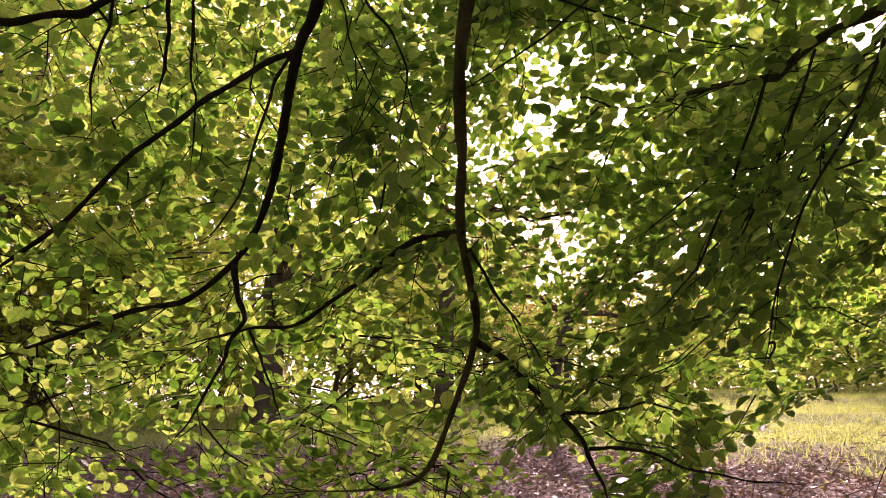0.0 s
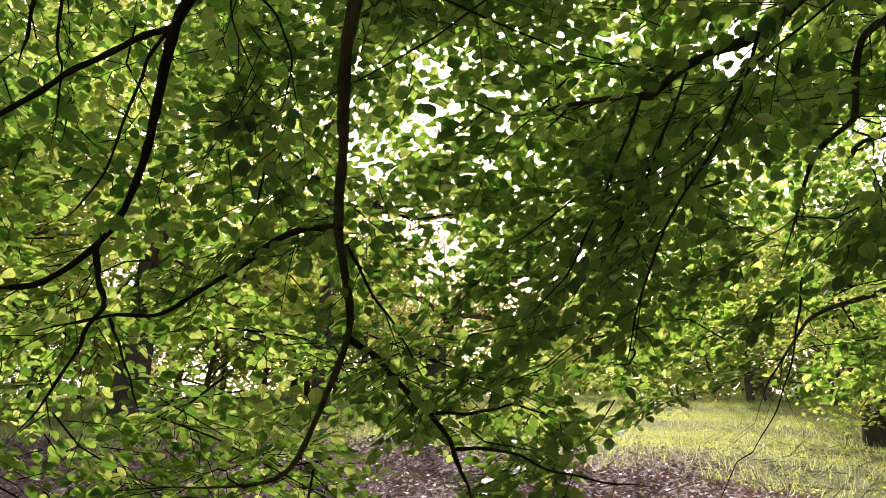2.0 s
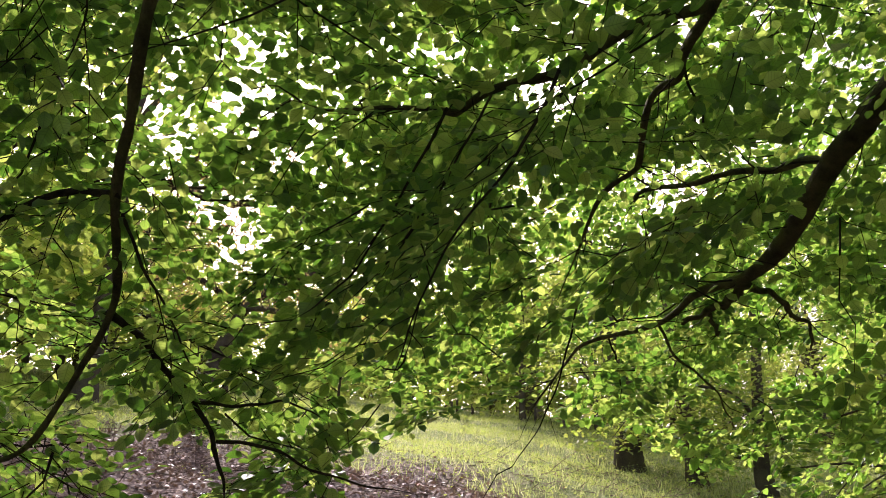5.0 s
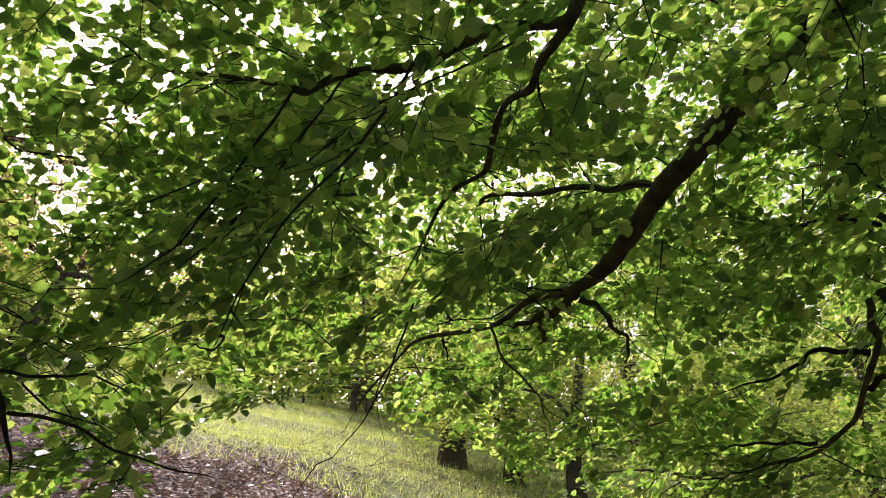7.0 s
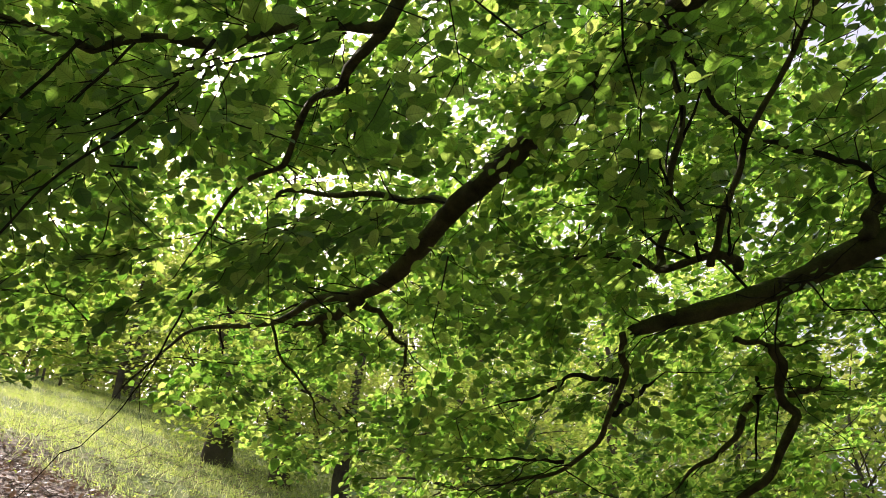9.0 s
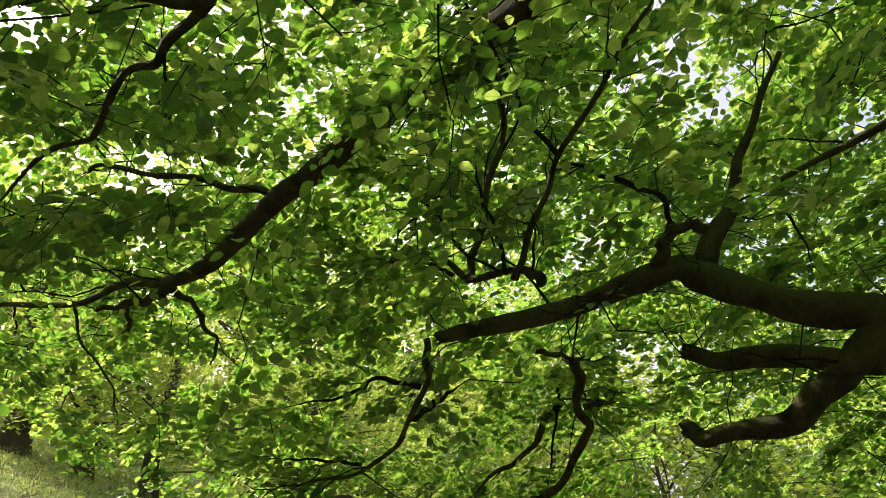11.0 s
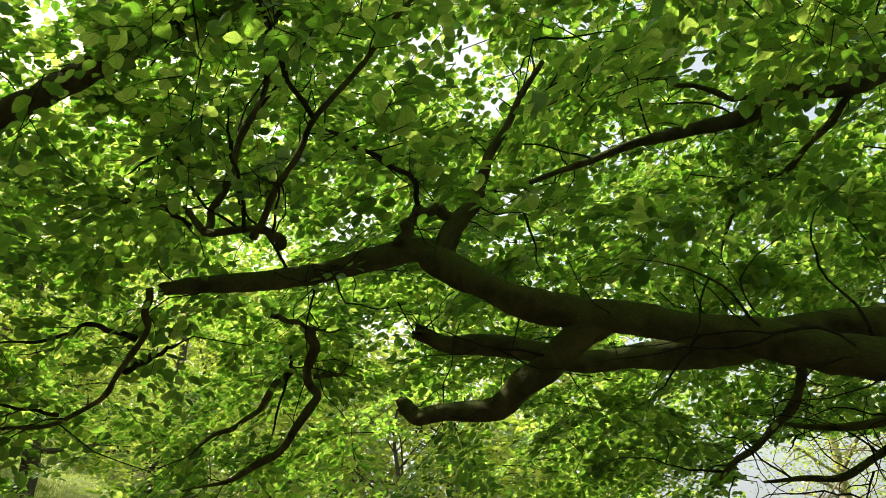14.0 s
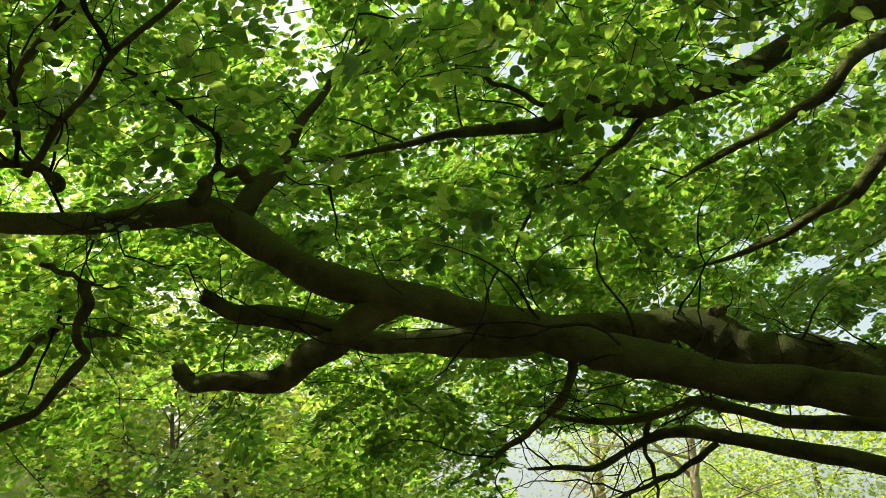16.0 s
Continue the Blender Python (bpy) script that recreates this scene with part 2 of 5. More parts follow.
    nt.links.new(bump.outputs["Normal"], bs.inputs["Normal"])
    nt.links.new(bs.outputs[0], out.inputs["Surface"])
    return m


def make_ground():
    u = np.linspace(-1, 1, 241)
    line = np.sign(u) * (22 * np.abs(u) + 900 * np.abs(u) ** 5)
    gx, gy = np.meshgrid(line + 3, line + 8)
    v = np.stack([gx, gy, ground_z(gx, gy)], -1).reshape(-1, 3)
    n = len(u)
    i = np.arange((n - 1) * n).reshape(n - 1, n)[:, :-1].ravel()
    f = np.stack([i, i + 1, i + n + 1, i + n], 1)
    ob = new("ground", mesh_from("ground", v, f, ground_material()))
    return tagged(ob, "sloping hillside with brown leaf litter and sunlit grass", "ground", kind="structure")


make_ground()


# ---- leaves and wood ----
def unit(v):
    return v / np.maximum(np.linalg.norm(v, axis=-1, keepdims=True), 1e-9)


def leaf_outline(rich=1):
    """A beech leaf of length 1 along x, folded a little along the midrib: vertices, quads, and its own coordinates."""
    if rich == 0:
        v = np.array([(0, 0, 0), (0.45, -0.34, 0.05), (1, 0, -0.04), (0.45, 0.34, 0.05)])
        return v, np.array([(0, 1, 2, 3)]), v[:, :2]
    if rich == 3:
        v = np.array([(0, 0, -0.04), (0.20, -0.32, 0.07), (0.66, -0.33, 0.08), (1, 0, -0.04), (0.66, 0.33, 0.08), (0.20, 0.32, 0.07)])
        return v, np.array([(0, 1, 2, 3), (0, 3, 4, 5)]), v[:, :2]
    if rich == 1:
        v = np.array([(0, 0, -0.04), (0.16, -0.28, 0.06), (0.48, -0.39, 0.08), (0.80, -0.24, 0.03), (1, 0, -0.05), (0.80, 0.24, 0.03), (0.48, 0.39, 0.08), (0.16, 0.28, 0.06)])
        return v, np.array([(0, 1, 2, 3), (0, 3, 4, 5), (0, 5, 6, 7)]), v[:, :2]
    us = (0.0, 0.07, 0.22, 0.42, 0.62, 0.80, 0.93, 1.0)
    half = dict(zip(us, (0.02, 0.16, 0.32, 0.39, 0.355, 0.225, 0.085, 0.005)))
    vs, uv = [], []
    for k, u in enumerate(us):
        for side in (-1, 0, 1):
            w = half[u] * (1 + (0.05 if k % 2 else -0.04))
            vs.append((u, side * w, abs(side) * w * 0.28 - 0.16 * (u - 0.5) ** 2 + (0.015 if k % 2 else 0) * abs(side)))
            uv.append((u, side * w))
    fs = []
    for k in range(len(us) - 1):
        for c in (0, 1):
            a = 3 * k + c
            fs.append((a, a + 1, a + 4, a + 3))
    return np.array(vs), np.array(fs), np.array(uv)


def leaves_mesh(name, pos, way, nrm, size, mat, rich=1):
    tv, tf, tuv = leaf_outline(rich)
    x = unit(way)
    z = unit(nrm - (nrm * x).sum(-1, keepdims=True) * x)
    y = np.cross(z, x)
    v = pos[:, None] + size[:, None, None] * (tv[None, :, 0:1] * x[:, None] + tv[None, :, 1:2] * y[:, None] + tv[None, :, 2:3] * z[:, None])
    f = tf[None] + (np.arange(len(pos)) * len(tv))[:, None, None]
    return mesh_from(name, v.reshape(-1, 3), f.reshape(-1, 4), mat, np.tile(tuv, (len(pos), 1)))


def sprays(rng, base, axis, nrm, length, count=12, droop=0.25, leaf=(0.055, 0.085), shoots=True):
    """Flat sprays: a twig with alternate leaves and two side shoots. Returns leaves (place, way, normal, size) and twig lines."""
    out, lines = [], []

    def one(b, a, nn, ln, m):
        k = len(b)
        u = (np.arange(m) + 0.8) / (m - 0.2)
        side = np.where(np.arange(m) % 2, 1.0, -1.0)
        s = unit(np.cross(nn, a))
        ub, ln3 = u[None, :, None], ln[:, None, None]
        down = np.array([0, 0, -1.0])
        p = b[:, None] + a[:, None] * ln3 * ub + down * droop * ln3 * ub ** 2
        p = p + s[:, None] * (0.02 * ln3) * side[None, :, None]
        spread = np.where(u > 0.96, 0.15, rng.uniform(0.65, 1.05, m))
        w = a[:, None] * np.cos(spread)[None, :, None] + s[:, None] * (side * np.sin(spread))[None, :, None]
        w = w + rng.normal(0, 0.22, (k, m, 3)) + down * rng.uniform(-0.05, 0.30, (k, m, 1))
        n = nn[:, None] + rng.normal(0, 0.33, (k, m, 3))
        sz = rng.uniform(leaf[0], leaf[1], (k, m)) * (0.75 + 0.35 * np.sin(np.pi * np.clip(u, 0.08, 1) ** 0.8))[None]
        keep = rng.random((k, m)) > 0.10
        w = unit(w)
        p = p + w * 0.010
        out.append((p[keep], w[keep], n[keep], sz[keep]))
        uu = np.linspace(0, 1, 3)[None, :, None]
        crook = rng.normal(0, 0.085, (k, 1, 3)) * np.array([0.0, 1.0, 0.5])[None, :, None]
        lines.append(b[:, None] + a[:, None] * ln3 * uu + down * droop * ln3 * uu ** 2 + crook * ln3)

    one(base, axis, nrm, length, count)
    if shoots:
        s = unit(np.cross(nrm, axis))
        for at, sg in ((0.22, 1), (0.45, -1), (0.62, 1)):
            b = base + axis * (length * at)[:, None] + np.array([0, 0, -1.0]) * (droop * length * at ** 2)[:, None]
            a = unit(axis * 0.72 + sg * s * 0.7 + rng.normal(0, 0.1, axis.shape))
            one(b, a, unit(nrm + rng.normal(0, 0.15, nrm.shape)), length * (0.62 - 0.35 * at), max(4, count // 2))
    return [np.concatenate([o[i] for o in out]) for i in range(4)], np.concatenate(lines)


def twig_mesh(name, lines, r0, mat):
    """Three-sided tapering tubes along short lines."""
    k, m, _ = lines.shape
    t = unit(lines[:, -1] - lines[:, 0])
    ref = np.where(np.abs(t[:, 2:3]) > 0.9, np.array([[1.0, 0, 0]]), np.array([[0, 0, 1.0]]))
    a = unit(np.cross(t, ref))
    b = np.cross(t, a)
    ang = np.arange(3) * 2 * np.pi / 3
    ring = np.cos(ang)[None, :, None] * a[:, None] + np.sin(ang)[None, :, None] * b[:, None]
    r = (r0 * np.linspace(1, 0.2, m))[None, :, None, None]
    v = lines[:, :, None] + ring[:, None] * r
    base = (np.arange(k) * m * 3)[:, None, None, None]
    i = np.arange(m - 1)[None, :, None, None] * 3
    c = np.arange(3)[None, None, :, None]
    c2 = (c + 1) % 3
    f = np.concatenate([base + i + c, base + i + c2, base + i + 3 + c2, base + i + 3 + c], -1)
    return mesh_from(name, v.reshape(-1, 3), f.reshape(-1, 4), mat)


def smooth_line(points, per=6):
    """A Catmull-Rom line through the points."""
    p = np.asarray(points, float)
    p = np.vstack([2 * p[0] - p[1], p, 2 * p[-1] - p[-2]])
    out = []
    for i in range(1, len(p) - 2):
        t = np.linspace(0, 1, per, endpoint=False)[:, None]
        a, b, c, d = p[i - 1], p[i], p[i + 1], p[i + 2]
        out.append(0.5 * (2 * b + (c - a) * t + (2 * a - 5 * b + 4 * c - d) * t ** 2 + (3 * b - a - 3 * c + d) * t ** 3))
    return np.vstack(out + [p[-2][None]])


def tube(name, line, radii, mat, rng, sides=10, rough=0.10, knots=0.0, ragged=False):
    """Wood: a tapering tube with uneven girth, swellings and closed ends."""
    n = len(line)
    tang = unit(np.gradient(line, axis=0))
    a = unit(np.cross(tang[0], [0.3, 0.2, 0.9]))
    rings = []
    ph = rng.uniform(0, 6.28, 4)
    arc = np.concatenate([[0], np.cumsum(np.linalg.norm(np.diff(line, axis=0), axis=1))])
    ang = np.arange(sides) * 2 * np.pi / sides
    for i in range(n):
        a = unit(a - tang[i] * (a @ tang[i]))
        b = np.cross(tang[i], a)
        g = arc[i] / max(radii[0], 1e-3)
        r = radii[i] * (1 + rough * np.sin(ang * 2 + ph[0] + g * 0.5) + rough * 0.7 * np.sin(ang * 3 + ph[1] - g * 0.9) + rough * 0.6 * np.sin(g * 1.1 + ph[2]))
        if knots:
            r = r * (1 + knots * np.maximum(0, np.sin(g * 0.55 + ph[3]) * np.cos(ang - g * 0.8) - 0.55))
        ring = line[i] + np.cos(ang)[:, None] * a * r[:, None] + np.sin(ang)[:, None] * b * r[:, None]
        if knots and sides >= 18:
            lumps = np.array([noise.noise(Vector(q) * 8) * 0.13 + noise.noise(Vector(q) * 27) * 0.10 + noise.noise(Vector(q) * 60) * 0.035 for q in ring])
            ring = line[i] + (ring - line[i]) * (1 + lumps)[:, None]
        rings.append(ring)
    if ragged:
        # torn end: splinters of uneven length round a hollow
        for back, share in ((1, 1.0), (2, 0.5)):
            rings[-back] = rings[-back] + tang[-1] * (rng.uniform(-0.5, 1.1, (sides, 1)) * radii[-1] * share) + rng.normal(0, 0.08, (sides, 3)) * radii[-1]
    v = np.vstack(rings + [line[:1], line[-1:] + tang[-1:] * radii[-1] * (-0.4 if ragged else 0.6)])
    f = []
    for i in range(n - 1):
        for c in range(sides):
            d = (c + 1) % sides
            f.append((i * sides + c, i * sides + d, (i + 1) * sides + d, (i + 1) * sides + c))
    for c in range(sides):
        d = (c + 1) % sides
        f.append((n * sides, d, c, c))
        f.append((n * sides + 1, (n - 1) * sides + c, (n - 1) * sides + d, (n - 1) * sides + d))
    me = bpy.data.meshes.new(name)
    me.from_pydata([tuple(p) for p in v], [], [tuple(dict.fromkeys(q)) for q in f])
    me.polygons.foreach_set("use_smooth", [True] * len(me.polygons))
    me.materials.append(mat)
    return me


def under(parent, name, me, label="", kind=""):
    ob = new(name, me)
    ob.parent = parent
    ob.matrix_parent_inverse = parent.matrix_world.inverted()
    return tagged(ob, label, kind=kind)


# ---- the beech that hangs over the camera ----
TRUNK = np.array([3.4, -5.0])
CROWN = np.array([4.7, -5.0])  # the crown leans out over the slope
beech = new("beech_tree")
beech.location = (TRUNK[0], TRUNK[1], float(ground_z(*TRUNK)))
bpy.context.view_layer.update()
tagged(beech, "old spreading beech with dark mossy limbs and fresh translucent green leaves", "tree")
rng = np.random.default_rng(7)
tz = float(ground_z(*TRUNK))
tl = smooth_line([(TRUNK[0], TRUNK[1], tz - 0.3), (TRUNK[0], TRUNK[1], tz + 0.6), (TRUNK[0] + 0.05, TRUNK[1], tz + 3), (TRUNK[0] - 0.1, TRUNK[1] + 0.1, tz + 6), (TRUNK[0], TRUNK[1], tz + 10), (TRUNK[0] + 0.2, TRUNK[1] - 0.2, tz + 15)])
tr = np.interp(np.linspace(0, 1, len(tl)), [0, 0.08, 0.3, 0.6, 1], [0.85, 0.62, 0.52, 0.38, 0.08])
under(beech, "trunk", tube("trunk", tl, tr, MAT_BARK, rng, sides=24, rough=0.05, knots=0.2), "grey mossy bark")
BOUGHS = []


def bough(name, points, r0, r1, girth=None, broken=False):
    """A limb or branch of the beech. girth: radii at the points, where it swells and thins; broken: it ends in a torn stub."""
    big = r0 > 0.05
    line = smooth_line(points, 10 if big else 7 if len(points) < 8 else 5)
    # small bends of its own
    arc = np.linspace(0, 1, len(line))
    line = line + (0.12 if big else 0.35) * r0 * np.stack([np.sin(arc * 23 + i * 2.1 + r0 * 900) for i in range(3)], 1) * np.minimum(1, np.minimum(arc, 1 - arc) * 8)[:, None]
    radii = r0 + (r1 - r0) * arc ** 0.85
    if girth:
        radii = np.interp(arc * (len(girth) - 1), np.arange(len(girth)), girth)
    elif name not in ("limb", "fused_branch"):
        radii = 0.84 * radii * np.clip((1.02 - arc) / 0.2, 0.3, 1)
    elif name == "limb":
        radii = radii * np.clip((1.01 - arc) / 0.09, 0.3, 1)
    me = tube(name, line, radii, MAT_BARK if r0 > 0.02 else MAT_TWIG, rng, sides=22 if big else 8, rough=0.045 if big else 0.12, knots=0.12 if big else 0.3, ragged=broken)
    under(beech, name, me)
    BOUGHS.append((line, radii))


bough("branch", [(0.25, 1.23, 3.74), (0.24, 1.39, 3.45), (0.24, 1.57, 3.23), (0.22, 1.68, 3.12), (0.22, 1.82, 3.03), (0.25, 1.95, 2.93), (0.27, 2.09, 2.8), (0.31, 2.27, 2.68), (0.33, 2.41, 2.58), (0.31, 2.52, 2.45), (0.22, 2.64, 2.25), (0.1, 2.66, 2.17), (-0.07, 2.72, 2.15), (-0.31, 2.75, 2.17)], 0.0288, 0.006)
bough("branch", [(0.27, 2.09, 2.8), (0.17, 2.15, 2.81), (0.05, 2.23, 2.78), (-0.05, 2.31, 2.72), (-0.18, 2.4, 2.65), (-0.29, 2.45, 2.62), (-0.4, 2.46, 2.61), (-0.55, 2.52, 2.6), (-0.7, 2.56, 2.54)], 0.0137, 0.004)
bough("branch", [(0.33, 2.41, 2.58), (0.47, 2.57, 2.56), (0.61, 2.72, 2.5), (0.71, 2.82, 2.46), (0.76, 2.78, 2.35), (0.8, 2.75, 2.23), (0.82, 2.72, 2.11)], 0.0139, 0.0081)
bough("twig", [(0.71, 2.82, 2.47), (0.88, 2.82, 2.48), (1.05, 2.86, 2.53), (1.24, 2.91, 2.49)], 0.0085, 0.0035)
bough("twig", [(0.78, 2.78, 2.33), (0.95, 2.74, 2.32), (1.1, 2.7, 2.25), (1.27, 2.64, 2.2), (1.45, 2.61, 2.18)], 0.0084, 0.0032)
bough("twig", [(0.29, 2.14, 2.77), (0.38, 2.21, 2.65), (0.49, 2.34, 2.58), (0.56, 2.45, 2.53), (0.68, 2.66, 2.48)], 0.0061, 0.003)
bough("branch", [(-0.06, 1, 3.3), (-0.11, 1.2, 3.09), (-0.15, 1.35, 2.96), (-0.19, 1.46, 2.91), (-0.24, 1.72, 2.91), (-0.3, 1.97, 2.89), (-0.39, 2.27, 2.85), (-0.46, 2.39, 2.81), (-0.61, 2.46, 2.72), (-0.77, 2.49, 2.68), (-0.96, 2.51, 2.6), (-1.17, 2.51, 2.52), (-1.39, 2.48, 2.44)], 0.0181, 0.0084)
bough("branch", [(-0.19, 1.46, 2.91), (-0.29, 1.55, 2.94), (-0.42, 1.66, 2.93), (-0.5, 1.72, 2.9), (-0.65, 1.83, 2.86), (-0.76, 1.91, 2.77), (-0.86, 1.97, 2.7), (-1, 2.02, 2.59), (-1.18, 2.09, 2.5)], 0.0098, 0.0073)
bough("branch", [(-0.46, 2.39, 2.81), (-0.44, 2.39, 2.71), (-0.41, 2.37, 2.65), (-0.4, 2.34, 2.57), (-0.44, 2.36, 2.52), (-0.46, 2.39, 2.44), (-0.54, 2.46, 2.32), (-0.62, 2.52, 2.22)], 0.0134, 0.0038)
bough("twig", [(-0.38, 2.37, 2.57), (-0.35, 2.38, 2.51), (-0.3, 2.42, 2.4), (-0.27, 2.51, 2.32)], 0.0064, 0.0028)
bough("twig", [(-0.16, 1.4, 2.95), (-0.24, 1.53, 2.9), (-0.27, 1.6, 2.88), (-0.31, 1.71, 2.82), (-0.36, 1.82, 2.72), (-0.42, 1.9, 2.67), (-0.5, 1.96, 2.63)], 0.0062, 0.0024)
bough("branch", [(-0.28, 1.3, 3.32), (-0.53, 1.47, 3.17), (-0.69, 1.54, 3.11), (-0.8, 1.54, 3.05), (-0.92, 1.52, 3.01), (-1.07, 1.51, 2.99)], 0.0154, 0.0098)
bough("twig", [(-0.53, 1.47, 3.17), (-0.55, 1.56, 3.15), (-0.57, 1.68, 3.09), (-0.61, 1.8, 3.01)], 0.0086, 0.005)
bough("twig", [(-0.47, 1.45, 3.21), (-0.49, 1.57, 3.16), (-0.51, 1.73, 3.05), (-0.51, 1.83, 3.01), (-0.54, 1.99, 2.86)], 0.0063, 0.0026)
bough("twig", [(-0.68, 1.54, 3.12), (-0.69, 1.58, 3.07), (-0.75, 1.69, 3), (-0.77, 1.81, 2.92)], 0.0064, 0.0033)
bough("twig", [(-0.1, 1.56, 3.38), (-0.05, 1.73, 3.36), (0.04, 1.81, 3.29), (0.08, 1.93, 3.22), (0.04, 2.09, 3.1)], 0.0059, 0.0027)
bough("twig", [(-0.19, 1.6, 3.34), (-0.12, 1.66, 3.29), (-0.08, 1.84, 3.25), (0.03, 1.99, 3.15)], 0.005, 0.0018)
bough("branch", [(1.96, 1.19, 3.8), (1.93, 1.29, 3.63), (1.68, 1.4, 3.47), (1.47, 1.51, 3.32), (1.31, 1.63, 3.25), (1.2, 1.74, 3.21), (1.11, 1.8, 3.19), (0.88, 1.99, 3.25), (0.74, 2.11, 3.32)], 0.0324, 0.0059)
bough("twig", [(1.31, 1.4, 3.14), (1.28, 1.48, 3.01), (1.23, 1.55, 2.89), (1.16, 1.62, 2.77), (1.08, 1.69, 2.63), (1.05, 1.78, 2.5), (1.03, 1.84, 2.39), (1.02, 1.91, 2.29)], 0.0068, 0.0024)
bough("twig", [(1.09, 1.67, 3.11), (1.04, 1.76, 2.95), (0.98, 1.84, 2.79), (0.93, 1.94, 2.66), (0.86, 2.01, 2.57), (0.79, 2.12, 2.52)], 0.0061, 0.0026)
bough("twig", [(1.19, 1.58, 3.13), (1.12, 1.64, 2.95), (1.08, 1.76, 2.82), (1, 1.91, 2.66), (0.9, 2.01, 2.54)], 0.0052, 0.0025)
bough("branch", [(2.09, 1.3, 3.92), (2.23, 1.53, 3.95), (2.42, 1.82, 4.03), (2.54, 2.01, 4.08), (2.61, 2.26, 4.13), (2.9, 2.65, 4.14), (2.94, 2.81, 4.12), (2.98, 3.09, 4.12), (3.02, 3.39, 3.98), (3.07, 3.73, 3.73)], 0.034, 0.013)
bough("limb", [(2.47, -0.06, 3.84), (2.65, 0.2, 3.94), (2.83, 0.44, 4), (3, 0.67, 4.06), (3.16, 1.04, 4.05), (3.56, 1.66, 4.06), (3.75, 2.08, 4.04), (3.87, 2.39, 3.97), (4.06, 2.78, 3.89), (4.19, 3.16, 3.88), (4.28, 3.65, 4.01), (4.37, 4.18, 3.99), (4.3, 4.93, 4.08), (4.3, 5.25, 4), (4.21, 5.7, 3.7)], 0.0581, 0.0331, girth=[0.075, 0.075, 0.072, 0.07, 0.07, 0.066, 0.062, 0.06, 0.055, 0.043, 0.029, 0.022, 0.017, 0.012, 0.006])
bough("branch", [(4.2, 3.17, 3.86), (4.21, 3.37, 3.8), (4.1, 3.68, 3.75)], 0.043, 0.0202, girth=[0.034, 0.028, 0.018], broken=True)
bough("branch", [(4.22, 3.16, 3.82), (4.33, 3.07, 3.75), (4.44, 3.08, 3.66), (4.57, 3.05, 3.57), (4.59, 3.11, 3.43)], 0.0274, 0.0119, girth=[0.024, 0.019, 0.016, 0.012, 0.006])
bough("branch", [(4.38, 4.19, 3.99), (4.53, 4.18, 3.72), (4.71, 4.08, 3.52), (4.81, 4.06, 3.32), (4.89, 4.09, 3.21)], 0.0223, 0.009, girth=[0.012, 0.01, 0.008, 0.006, 0.004])
bough("twig", [(4.2, 3.54, 3.8), (4.27, 3.54, 3.67), (4.27, 3.56, 3.64)], 0.0283, 0.0162, girth=[0.016, 0.014, 0.009])
bough("twig", [(4.36, 4.74, 4.07), (4.46, 4.77, 3.82), (4.51, 4.85, 3.57)], 0.0166, 0.0071, girth=[0.009, 0.007, 0.004])
bough("branch", [(3.82, 2.13, 4.09), (3.91, 2.45, 4.26), (3.93, 2.97, 4.49), (3.85, 3.59, 4.69), (3.85, 3.76, 4.68)], 0.0342, 0.017)
bough("limb", [(3.27, -4.36, 2.38), (3.09, -3.37, 2.28), (2.95, -2.51, 2.23), (3.02, -2.25, 2.26), (3.16, -2.02, 2.31), (3.3, -1.84, 2.41), (3.39, -1.6, 2.5), (3.51, -1.36, 2.59), (3.62, -1.01, 2.7), (3.69, -0.73, 2.78), (3.77, -0.44, 2.91), (3.94, -0.12, 3.16), (3.99, 0.02, 3.25), (3.94, 0.32, 3.16), (3.88, 0.55, 3.1), (3.73, 0.94, 3.02), (3.68, 1.12, 2.98)], 0.075, 0.0318, girth=[0.081, 0.0774, 0.072, 0.0693, 0.0711, 0.0738, 0.0765, 0.0747, 0.0693, 0.0702, 0.0693, 0.0774, 0.063, 0.0522, 0.0495, 0.041, 0.027], broken=True)
bough("limb", [(3.67, -0.81, 2.75), (3.72, -0.73, 2.71), (3.81, -0.6, 2.62), (3.9, -0.47, 2.54), (4.02, -0.35, 2.48), (4.11, -0.1, 2.47), (4.15, 0.04, 2.48), (4.16, 0.09, 2.53)], 0.07, 0.0351, girth=[0.07, 0.07, 0.067, 0.06, 0.056, 0.042, 0.039, 0.04], broken=True)
bough("branch", [(3.97, -0.12, 3.22), (3.96, -0.16, 3.32), (3.95, -0.2, 3.39), (3.95, -0.28, 3.46), (3.93, -0.32, 3.59), (3.92, -0.37, 3.72), (3.93, -0.45, 3.88), (3.93, -0.54, 4.06), (3.93, -0.68, 4.3)], 0.052, 0.016, girth=[0.056, 0.052, 0.046, 0.036, 0.029, 0.025, 0.021, 0.018, 0.014])
bough("fused_branch", [(3.92, 0.08, 3.25), (3.91, 0.05, 3.34), (3.91, -0, 3.42), (3.9, -0.09, 3.43), (3.95, -0.2, 3.4)], 0.0331, 0.0281)
bough("twig", [(3.9, -0.01, 3.43), (3.79, 0.01, 3.54), (3.64, 0.14, 3.57), (3.45, 0.27, 3.56), (3.22, 0.37, 3.52)], 0.0181, 0.0098)
bough("branch", [(3.53, 0.69, 3.14), (3.44, 0.61, 3.23), (3.33, 0.48, 3.4), (3.22, 0.37, 3.52), (3.09, 0.13, 3.75), (2.97, -0.07, 3.92), (2.93, -0.23, 4.12)], 0.0204, 0.0113)
bough("twig", [(3.51, 0.72, 3.16), (3.41, 0.73, 3.35), (3.36, 0.77, 3.5), (3.26, 0.76, 3.65)], 0.0127, 0.0065)
